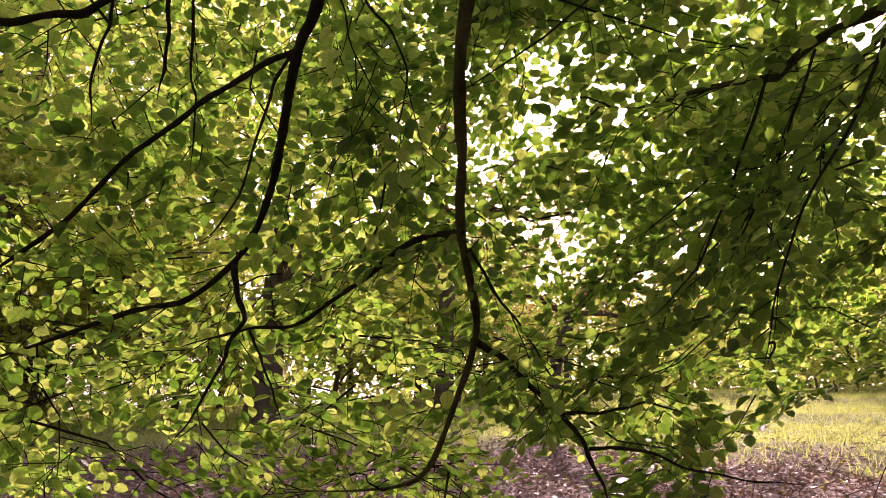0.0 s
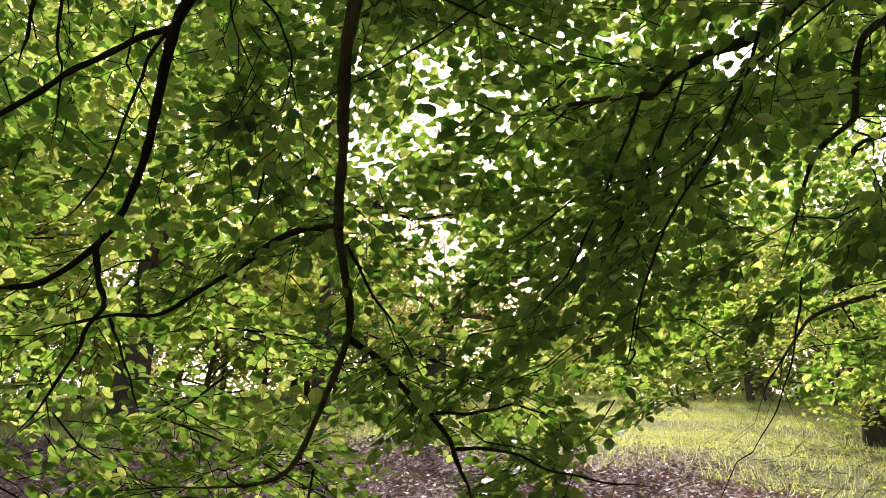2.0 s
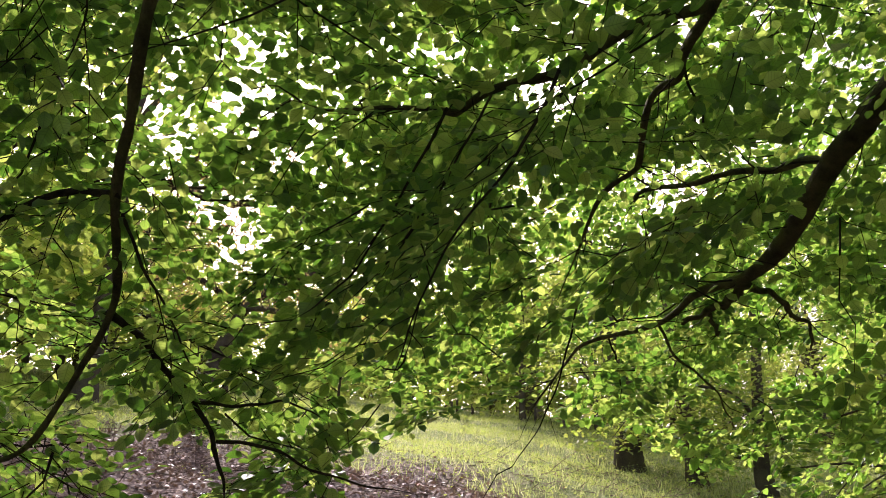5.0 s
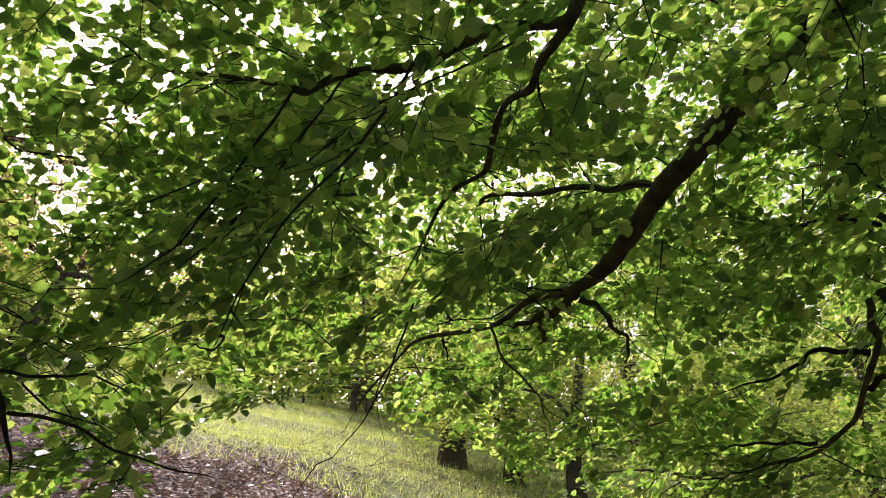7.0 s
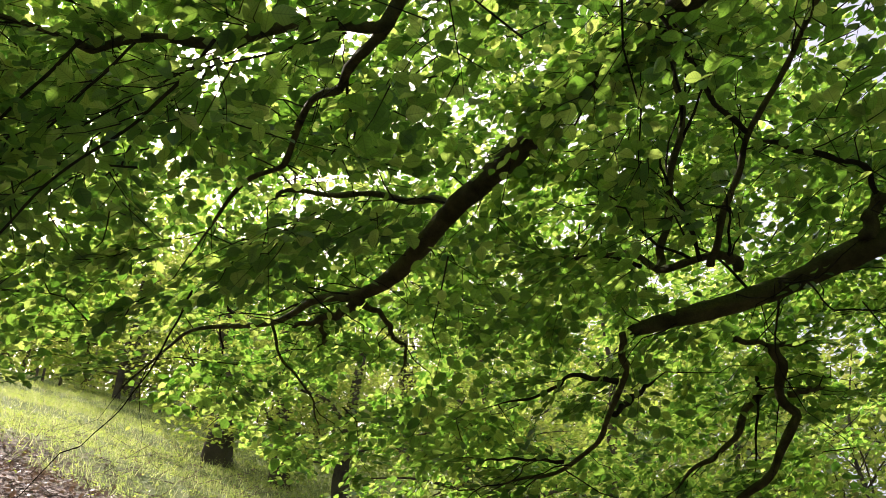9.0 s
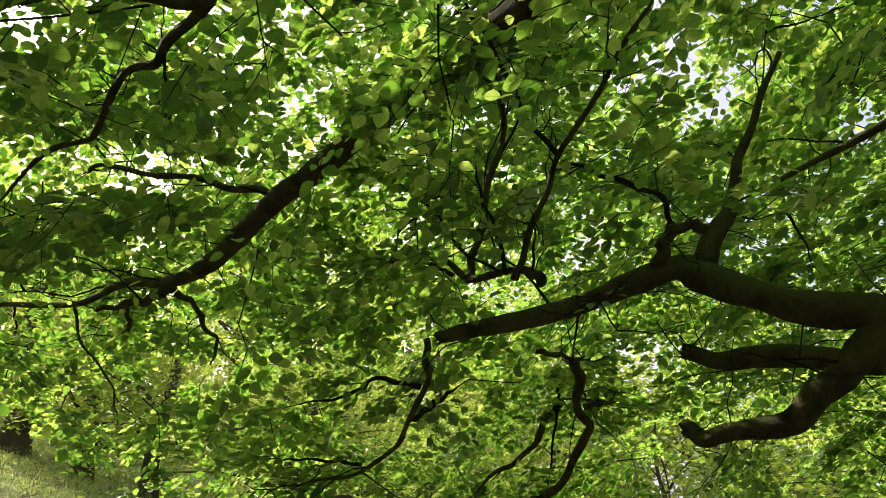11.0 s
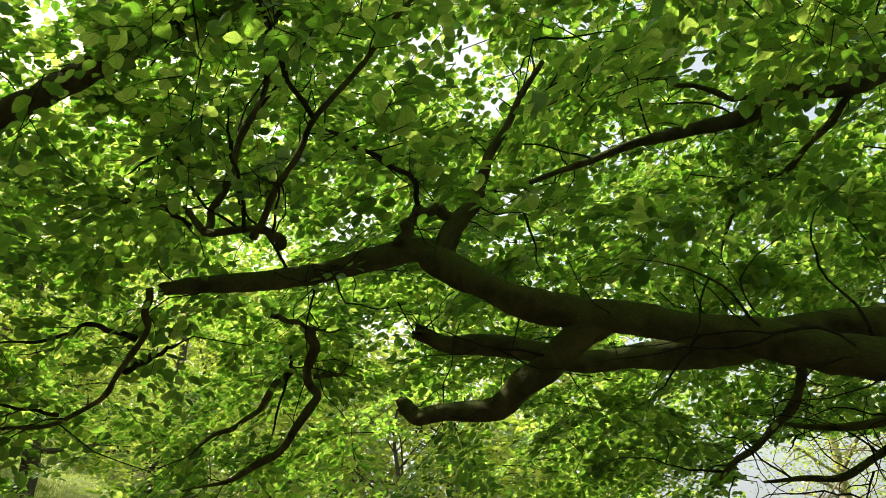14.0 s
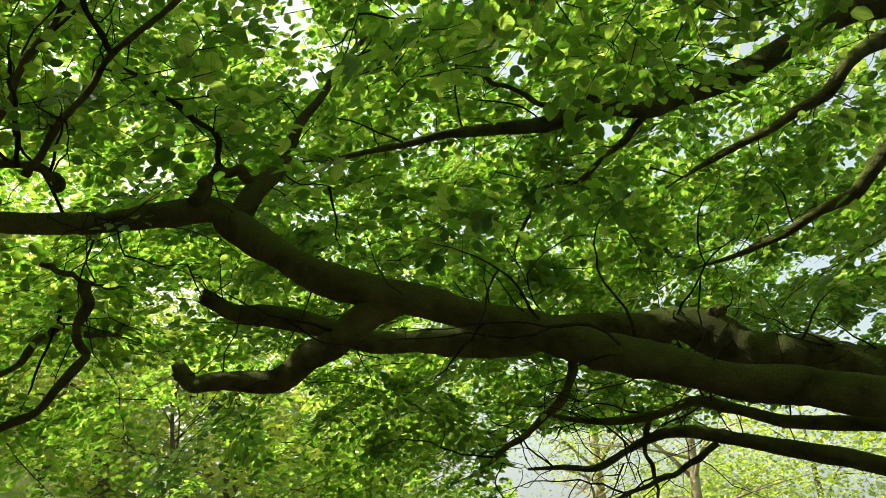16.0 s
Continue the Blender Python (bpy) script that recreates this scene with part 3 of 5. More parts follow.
bough("twig", [(3.77, 1.07, 3.34), (3.81, 1.25, 3.46), (3.87, 1.54, 3.56)], 0.0141, 0.0061)
bough("twig", [(3.21, 0.37, 3.53), (3.02, 0.44, 3.6), (2.77, 0.48, 3.74), (2.64, 0.53, 3.86), (2.53, 0.57, 3.95)], 0.0147, 0.0092)
bough("branch", [(3.65, 0.95, 3.24), (3.68, 0.94, 3.32), (3.62, 0.88, 3.44), (3.56, 0.78, 3.69), (3.49, 0.68, 3.94), (3.41, 0.64, 4.21), (3.28, 0.51, 4.4)], 0.028, 0.014)
bough("branch", [(3.66, 0.6, 3.15), (3.6, 0.6, 3.17), (3.53, 0.65, 3.17), (3.65, 0.94, 3.25), (3.78, 1.16, 3.44), (3.9, 1.55, 3.59), (3.9, 1.72, 3.69)], 0.0296, 0.0128)
bough("branch", [(3.6, 1.15, 2.95), (3.67, 1.18, 2.88), (3.79, 1.23, 2.83), (3.9, 1.37, 2.66), (3.99, 1.51, 2.56), (4.04, 1.69, 2.48), (4.03, 1.95, 2.46), (4.03, 2.19, 2.4)], 0.0228, 0.0094)
bough("twig", [(3.9, 1.35, 2.67), (4.01, 1.28, 2.77), (4.07, 1.17, 2.86)], 0.02, 0.0119)
bough("twig", [(4.86, 0.96, 3.27), (4.89, 0.84, 3.24), (4.98, 0.69, 3.21), (5, 0.52, 3.21)], 0.0211, 0.0142)
bough("branch", [(4.97, 0.74, 3.22), (5.01, 0.73, 3.11), (5.15, 0.77, 2.97), (5.19, 0.74, 2.84), (5.26, 0.86, 2.67), (5.31, 1.05, 2.5), (5.38, 1.25, 2.42), (5.4, 1.58, 2.35)], 0.0409, 0.023)
bough("branch", [(5.21, 0.89, 3.04), (5.31, 1.01, 2.97), (5.33, 1.17, 2.77), (5.35, 1.37, 2.68), (5.36, 1.61, 2.52)], 0.0333, 0.0115)
bough("twig", [(5.18, 0.89, 3.14), (5.21, 0.92, 3.01), (5.39, 1.07, 2.56)], 0.0148, 0.0075)
bough("twig", [(5.15, 0.74, 2.97), (5.16, 0.63, 2.98), (5.17, 0.54, 2.98)], 0.0254, 0.0145)
bough("limb", [(4.03, -5.02, 2.54), (4.14, -4.39, 2.58), (4.26, -3.67, 2.68), (4.33, -3.39, 2.75), (4.48, -3.17, 2.82), (4.61, -2.92, 2.94), (4.72, -2.67, 3.04), (4.82, -2.45, 3.07), (4.92, -2.23, 3.07)], 0.1675, 0.0712, girth=[0.171, 0.1662, 0.1472, 0.133, 0.1235, 0.1425, 0.1026, 0.095, 0.0855])
bough("limb", [(4.73, -2.66, 3.03), (4.82, -2.45, 3.06), (4.9, -2.26, 3.07), (5.03, -1.83, 3.03), (5.07, -1.32, 2.99), (5.06, -1.1, 2.97), (5, -0.78, 2.98), (5, -0.39, 3.06), (4.93, -0.1, 3.07), (4.85, 0.07, 3.12)], 0.089, 0.0443, girth=[0.1, 0.1, 0.095, 0.1, 0.092, 0.068, 0.06, 0.066, 0.055, 0.045], broken=True)
bough("limb", [(3.56, -5.34, 5.71), (3.92, -4.71, 5.45), (4.13, -4.24, 5.24), (4.17, -3.95, 5.14), (4.33, -3.59, 4.96), (4.54, -3.27, 4.82), (4.72, -2.93, 4.69), (4.76, -2.73, 4.61), (4.8, -2.37, 4.63), (4.91, -2, 4.5), (4.95, -1.65, 4.43), (4.95, -1.3, 4.38), (5.05, -0.98, 4.31), (5.04, -0.65, 4.18)], 0.125, 0.0166, girth=[0.1014, 0.0975, 0.0952, 0.0936, 0.0858, 0.078, 0.0686, 0.0608, 0.0577, 0.053, 0.039, 0.0312, 0.0234, 0.0156])
bough("branch", [(4.83, -2.3, 4.62), (4.72, -2.35, 4.74), (4.62, -2.44, 4.82), (4.57, -2.63, 4.85), (4.51, -2.88, 4.82)], 0.0597, 0.0283)
bough("branch", [(4.84, -2.2, 4.58), (4.86, -1.99, 4.64), (4.85, -1.68, 4.75), (4.85, -1.52, 4.81), (4.86, -1.33, 4.87)], 0.029, 0.011)
bough("branch", [(4.8, -2.7, 4.58), (5.01, -2.52, 4.39), (5.27, -2.36, 4.29), (5.37, -2.13, 4.25), (5.63, -2.05, 4.03), (5.85, -2, 3.84)], 0.034, 0.009)
bough("limb", [(4.49, -5.82, 6.49), (4.81, -5.37, 6), (5.01, -5.08, 5.75), (5.12, -4.8, 5.56), (5.31, -4.63, 5.33), (5.53, -4.44, 5.23), (5.81, -4.17, 5.12), (6.3, -3.64, 4.88)], 0.0996, 0.0262)
bough("branch", [(4.53, -4.91, 4.93), (4.9, -4.67, 4.55), (5.01, -4.53, 4.35), (5.13, -4.45, 4.26), (5.34, -4.25, 4.18), (5.6, -4.06, 4.08), (5.78, -3.92, 4.05), (6.21, -3.47, 3.97)], 0.083, 0.0244)
bough("branch", [(5.44, -2.32, 3.08), (5.57, -2.33, 3), (5.62, -2.3, 2.85), (5.77, -2.16, 2.67), (5.91, -1.95, 2.51), (6.09, -1.79, 2.36)], 0.0391, 0.0124, girth=[0.0374, 0.036, 0.0324, 0.0259, 0.0202, 0.013])
bough("branch", [(4.44, -4.99, 2.29), (4.63, -3.91, 2.47), (4.88, -3.41, 2.52), (5.02, -3.16, 2.63), (5.12, -2.97, 2.68), (5.31, -2.75, 2.63), (5.5, -2.46, 2.61), (5.65, -2.19, 2.68)], 0.0519, 0.0158, girth=[0.0525, 0.0462, 0.0406, 0.0364, 0.0336, 0.0294, 0.0238, 0.014])
bough("branch", [(4.79, -5.26, 2.01), (5.07, -4.22, 2.28), (5.3, -3.72, 2.44), (5.53, -3.33, 2.54), (5.67, -3.07, 2.59), (5.79, -2.95, 2.57), (5.91, -2.83, 2.49), (6.01, -2.64, 2.4), (6.14, -2.43, 2.4), (6.28, -2.2, 2.41)], 0.0783, 0.0108, girth=[0.068, 0.0626, 0.0571, 0.0449, 0.0408, 0.034, 0.0286, 0.0245, 0.019, 0.0102])
bough("branch", [(5.54, -3.33, 2.5), (5.72, -3.15, 2.35), (5.88, -2.96, 2.26), (6.1, -2.74, 2.16)], 0.0251, 0.0108, girth=[0.0248, 0.021, 0.018, 0.012])
bough("branch", [(5.71, -2.93, 2.69), (5.81, -2.92, 2.51), (5.86, -3, 2.29), (5.88, -3, 2.1)], 0.0251, 0.0128)
bough("twig", [(3.37, 3.91, 3.81), (3.31, 3.93, 3.61), (3.3, 4.01, 3.45), (3.27, 4.14, 3.22), (3.22, 4.23, 3.06), (3.13, 4.36, 2.87), (3.08, 4.41, 2.8)], 0.0117, 0.0058, girth=[0.008, 0.007, 0.006, 0.005, 0.004, 0.003, 0.002])
bough("branch", [(3.82, 1.28, 2.8), (3.81, 1.42, 2.85), (3.81, 1.54, 2.87), (3.84, 1.64, 2.83), (3.86, 1.84, 2.82), (3.87, 2.05, 2.82)], 0.017, 0.0061)
bough("twig", [(3.98, 1.67, 2.5), (3.95, 1.83, 2.53), (3.95, 2.03, 2.56), (3.94, 2.15, 2.56)], 0.0119, 0.0047)

# a burr on the upper side of the second limb
def burr(x, y, z, r):
    bm = bmesh.new()
    bmesh.ops.create_icosphere(bm, subdivisions=3, radius=r)
    for v in bm.verts:
        v.co *= 1 + 0.35 * noise.noise(v.co * (3.2 / r) * 0.4) + 0.2 * noise.noise(v.co * (9 / r) * 0.4)
        v.co.z *= 0.8
    me = bpy.data.meshes.new("burr")
    bm.to_mesh(me)
    bm.free()
    me.materials.append(MAT_BARK)
    me.transform(Matrix.Translation((x, y, z)))
    under(beech, "burr", me, "rough swollen burr on the bark")


burr(4.56, -2.87, 3.09, 0.055)
burr(3.90, -0.20, 3.08, 0.05)

# limbs of the upper crown
for i in range(9):
    h, way, reach = 4.0 + 0.85 * i, 2.4 * i + 3.4, 3.6 - 0.2 * i
    d = np.array([math.cos(way), math.sin(way), 0.0])
    foot = np.array([TRUNK[0], TRUNK[1], tz + h + 2.0])
    ln = smooth_line([foot, foot + d * reach * 0.35 + (0, 0, 0.7), foot + d * reach * 0.7 + (0.1, -0.1, 1.0), foot + d * reach + (0, 0.1, 1.1)], 6)
    under(beech, "limb", tube("limb", ln, np.linspace(0.14 - 0.009 * i, 0.02, len(ln)), MAT_BARK, np.random.default_rng(60 + i), sides=9))

# limbs overhead that carry the hanging boughs
bough("limb", [(3.4, -5.0, 4.2), (3.4, -3.4, 5.2), (2.0, -1.4, 5.6), (0.9, 0.3, 4.9), (0.25, 1.23, 3.74)], 0.15, 0.036)
bough("limb", [(3.4, -5.0, 4.6), (2.6, -3.6, 5.8), (0.9, -1.6, 5.6), (0.1, 0.0, 4.4), (-0.03, 0.82, 3.3)], 0.14, 0.03)
bough("limb", [(3.4, -5.0, 4.9), (4.0, -3.0, 6.0), (3.2, -1.0, 5.6), (2.3, 0.3, 4.3)], 0.16, 0.07)

CAM_A, CAM_B = np.array([0.03, -0.02, 1.6]), np.array([0.42, -0.32, 1.6])


def clear_of_camera(p, gap):
    ab = CAM_B - CAM_A
    t = np.clip(((p - CAM_A) @ ab) / (ab @ ab), 0, 1)
    return np.linalg.norm(p - (CAM_A + t[:, None] * ab), axis=1) > gap


def crown_density(p):
    """Leaf plates to the cubic metre: a thin outer curtain that hangs low, a low roof over the path, and an airy inside."""
    q = p[:, :2] - CROWN
    rho, theta = np.hypot(q[:, 0], q[:, 1]), np.degrees(np.arctan2(q[:, 1], q[:, 0]))
    x, y, z = p.T
    lump = (0.5 + 0.5 * np.sin(x * 2.3 + z * 2.1) * np.sin(y * 2.5 - z * 1.9 + 0.7)) ** 1.4
    rim = np.interp(theta, [-60, 34, 62, 91, 105, 120, 131, 150], [9.5, 9.5, 9.5, 9.8, 9.4, 9.2, 10.2, 10.2])
    low = np.where(x < 1.3, 2.1, np.clip(2.1 + (x - 1.3) * 1.3, 2.1, 3.0))
    low = np.where(x > 5.5, 2.5, low)
    low = np.where(rho < 6.8, np.maximum(low, 2.9), low)
    inside = (rho < rim + 0.8) & (z > low)
    curtain = CURTAIN * np.exp(-((rho - rim) / 0.55) ** 2) * np.clip((6.2 - z) / 1.0, 0, 1) * np.interp(theta, [20, 30, 64, 74, 84, 92, 106, 114], [1.0, 0.6, 0.6, 1.0, 1.0, 0.75, 0.75, 1.0])
    roof = ROOF * np.clip((z - 2.8) / 0.5, 0, 1) * np.clip((6.2 - z) / 0.8, 0, 1)
    # airy below the limbs close to the path
    # thinned at low height angles from the camera, so that the limbs show
    reach = np.hypot(x, y)
    roof = roof * np.where((z < 1.6 + 0.55 * reach) & (reach < 5.0) & (x > 0.9), 0.3, 1.0)
    roof = roof * np.where((z < 1.6 + 0.36 * reach) & (reach > 4.5) & (x > 3), np.where(y > -0.2 * x, 0.18, 0.38), 1.0)
    roof = roof * np.where((x > 6.0) & (y < 2.0), 0.6, 1.0)
    # higher storey towards the middle of the crown
    upper = np.where(x > 5.8, 0.4, 0.9) * (z > 6.2) * (rho < 8.8) * (x > 3.5)
    return inside * (0.10 + curtain + roof + upper) * (0.35 + 1.1 * lump)


CURTAIN, ROOF = 3.3, 2.3


def fill_crown(lo, hi, leaf, gap, thick=0.0):
    """Leaf plates spread evenly through a box, thinned by the crown's density or at a fixed number to the cubic metre."""
    lo, hi = np.array(lo), np.array(hi)
    g = np.random.default_rng(int(abs(lo.sum() * 100) + abs(hi.sum() * 1000)))
    count = int(np.prod(hi - lo) * (thick or 5))
    steps = np.array([0.8191725, 0.6710436, 0.5497005])
    p = lo + (hi - lo) * ((g.random(3) + np.arange(1, count + 1)[:, None] * steps) % 1.0)
    p = p + g.normal(0, 0.06, p.shape)
    if not thick:
        p = p[g.random(count) * 5 < crown_density(p)]
    # leaves ahead keep a set distance from the camera, so the boughs show before them
    p = p[clear_of_camera(p, gap) & ((p[:, 0] > 0.9) | clear_of_camera(p, 2.55))]
    return plates(p, leaf, g)


def plates(p, leaf, rng):
    """Branchlets at the places p that reach outwards, each with a flat plate of sprays on both sides."""
    k = len(p)
    outw = np.concatenate([unit(p[:, :2] - TRUNK), np.zeros((k, 1))], 1)
    swing = rng.normal(0, 1.3, k)
    c, s = np.cos(swing), np.sin(swing)
    a = unit(np.stack([outw[:, 0] * c - outw[:, 1] * s, outw[:, 0] * s + outw[:, 1] * c, rng.normal(-0.10, 0.20, k)], 1))
    n = unit(np.array([0, 0, 1.0]) + 0.22 * outw + rng.normal(0, 0.17, (k, 3)))
    n = unit(n - (n * a).sum(1, keepdims=True) * a)
    side = np.cross(n, a)
    length = rng.uniform(0.7, 1.4, k)
    u = np.linspace(0, 1, 6)[None, :, None]
    bend = rng.normal(0, 0.32, (k, 1, 1))
    sag = np.array([0, 0, -0.22])

    def along(t):
        return p[:, None] + (a[:, None] * t + side[:, None] * bend * t ** 2 + sag * t ** 2) * length[:, None, None] - a[:, None] * length[:, None, None] * 0.4
    stems = along(u) + np.concatenate([np.zeros((k, 1, 3)), rng.normal(0, 0.033, (k, 5, 3))], 1)
    m = 9
    t = (np.arange(m)[None, :, None] + rng.uniform(0.1, 0.9, (k, m, 1))) / m
    base = along(t).reshape(-1, 3)
    sg = np.where(np.arange(m) % 2, 1.0, -1.0)[None, :, None]
    ax = unit(a[:, None] * (0.55 + 0.5 * t) + side[:, None] * sg * (1 - 0.6 * t) + rng.normal(0, 0.16, (k, m, 3)) + np.array([0, 0, -0.12])).reshape(-1, 3)
    nn = (n[:, None] + rng.normal(0, 0.14, (k, m, 3))).reshape(-1, 3)
    nn = unit(nn - (nn * ax).sum(1, keepdims=True) * ax)
    ln = (length[:, None] * rng.uniform(0.24, 0.42, (k, m)) * (1.15 - 0.55 * t[..., 0])).reshape(-1)
    ok = clear_of_camera(base + ax * ln[:, None], 1.7) & clear_of_camera(base, 1.7)
    leaves, lines = sprays(rng, base[ok], ax[ok], nn[ok], ln[ok], count=8, leaf=leaf)
    STEMS.append(stems)
    return leaves, lines


STEMS = []
# sprays that grow from the boughs
bases, axes = [], []
for line, radii in BOUGHS:
    seg = np.linalg.norm(np.diff(line, axis=0), axis=1)
    total = seg.sum()
    mean_r = radii.mean()
    m = int(total * (8 if mean_r < 0.02 else 4 if mean_r < 0.05 else 0.8))
    arc = np.concatenate([[0], np.cumsum(seg)]) / total
    for u in np.sort(rng.uniform(0.06, 1.0, m)):
        at = line[min(int(u * len(line)), len(line) - 1)]
        if at[0] < 0.95 and at[2] < 2.8 and rng.random() < 0.6:
            continue
        i = min(np.searchsorted(arc, u), len(line) - 1)
        t = unit(line[i] - line[max(i - 2, 0)] + 1e-6)
        side = unit(np.cross(t, [0, 0, 1.0]) * rng.choice([-1, 1]) + rng.normal(0, 0.35, 3))
        bases.append(line[i])
        out2 = unit(line[i][:2] - TRUNK)
        axes.append(unit(0.5 * t + side * 0.8 + (1.0 if line[i][0] < 1.25 else 0.45) * np.array([out2[0], out2[1], 0]) + np.array([0, 0, rng.normal(-0.15, 0.3)])))
# bare side shoots with small elbows
shoots = []
for line, radii in BOUGHS:
    total = np.linalg.norm(np.diff(line, axis=0), axis=1).sum()
    for _ in range(int(total * (0.6 if line[-1][0] < 0.95 and line[-1][2] < 2.7 else (5.0 if line[-1][0] > 2.4 else 2.6) if radii.mean() > 0.009 else 1.2))):
        i = rng.integers(len(line) // 5, len(line))
        t = unit(line[i] - line[max(i - 2, 0)] + 1e-6)
        d = unit(0.7 * t + rng.normal(0, 0.7, 3) * (1, 1, 0.7) + np.array([0, 0, 0.1]))
        long = min(0.6, rng.uniform(0.07, 0.19) * max(2.0, np.hypot(line[i][0], line[i][1])))
        u = np.linspace(0, 1, 7)[:, None]
        elbow = np.cumsum(np.vstack([np.zeros(3), rng.normal(0, 0.065, (6, 3)) * long]), 0)
        shoots.append(line[i] + d * long * u + elbow + np.array([0, 0, -0.12]) * long * u ** 2)
shoots = np.array(shoots)
shoots = shoots[clear_of_camera(shoots[:, -1], 1.7) & clear_of_camera(shoots[:, 3], 1.7)]
under(beech, "shoot_work", twig_mesh("shoot_work", shoots, 0.0048, MAT_TWIG), "dark crooked side shoots", kind="stuff")
bases, axes = np.array(bases), np.array(axes)
ok = clear_of_camera(bases, 1.75)
bases, axes = bases[ok], axes[ok]
nn = unit(np.array([0, 0, 1.0]) + rng.normal(0, 0.25, axes.shape))
nn = unit(nn - (nn * axes).sum(1, keepdims=True) * axes)
near_leaves, near_twigs = sprays(rng, bases, axes, nn, rng.uniform(0.22, 0.48, len(bases)), count=9, leaf=(0.050, 0.080))

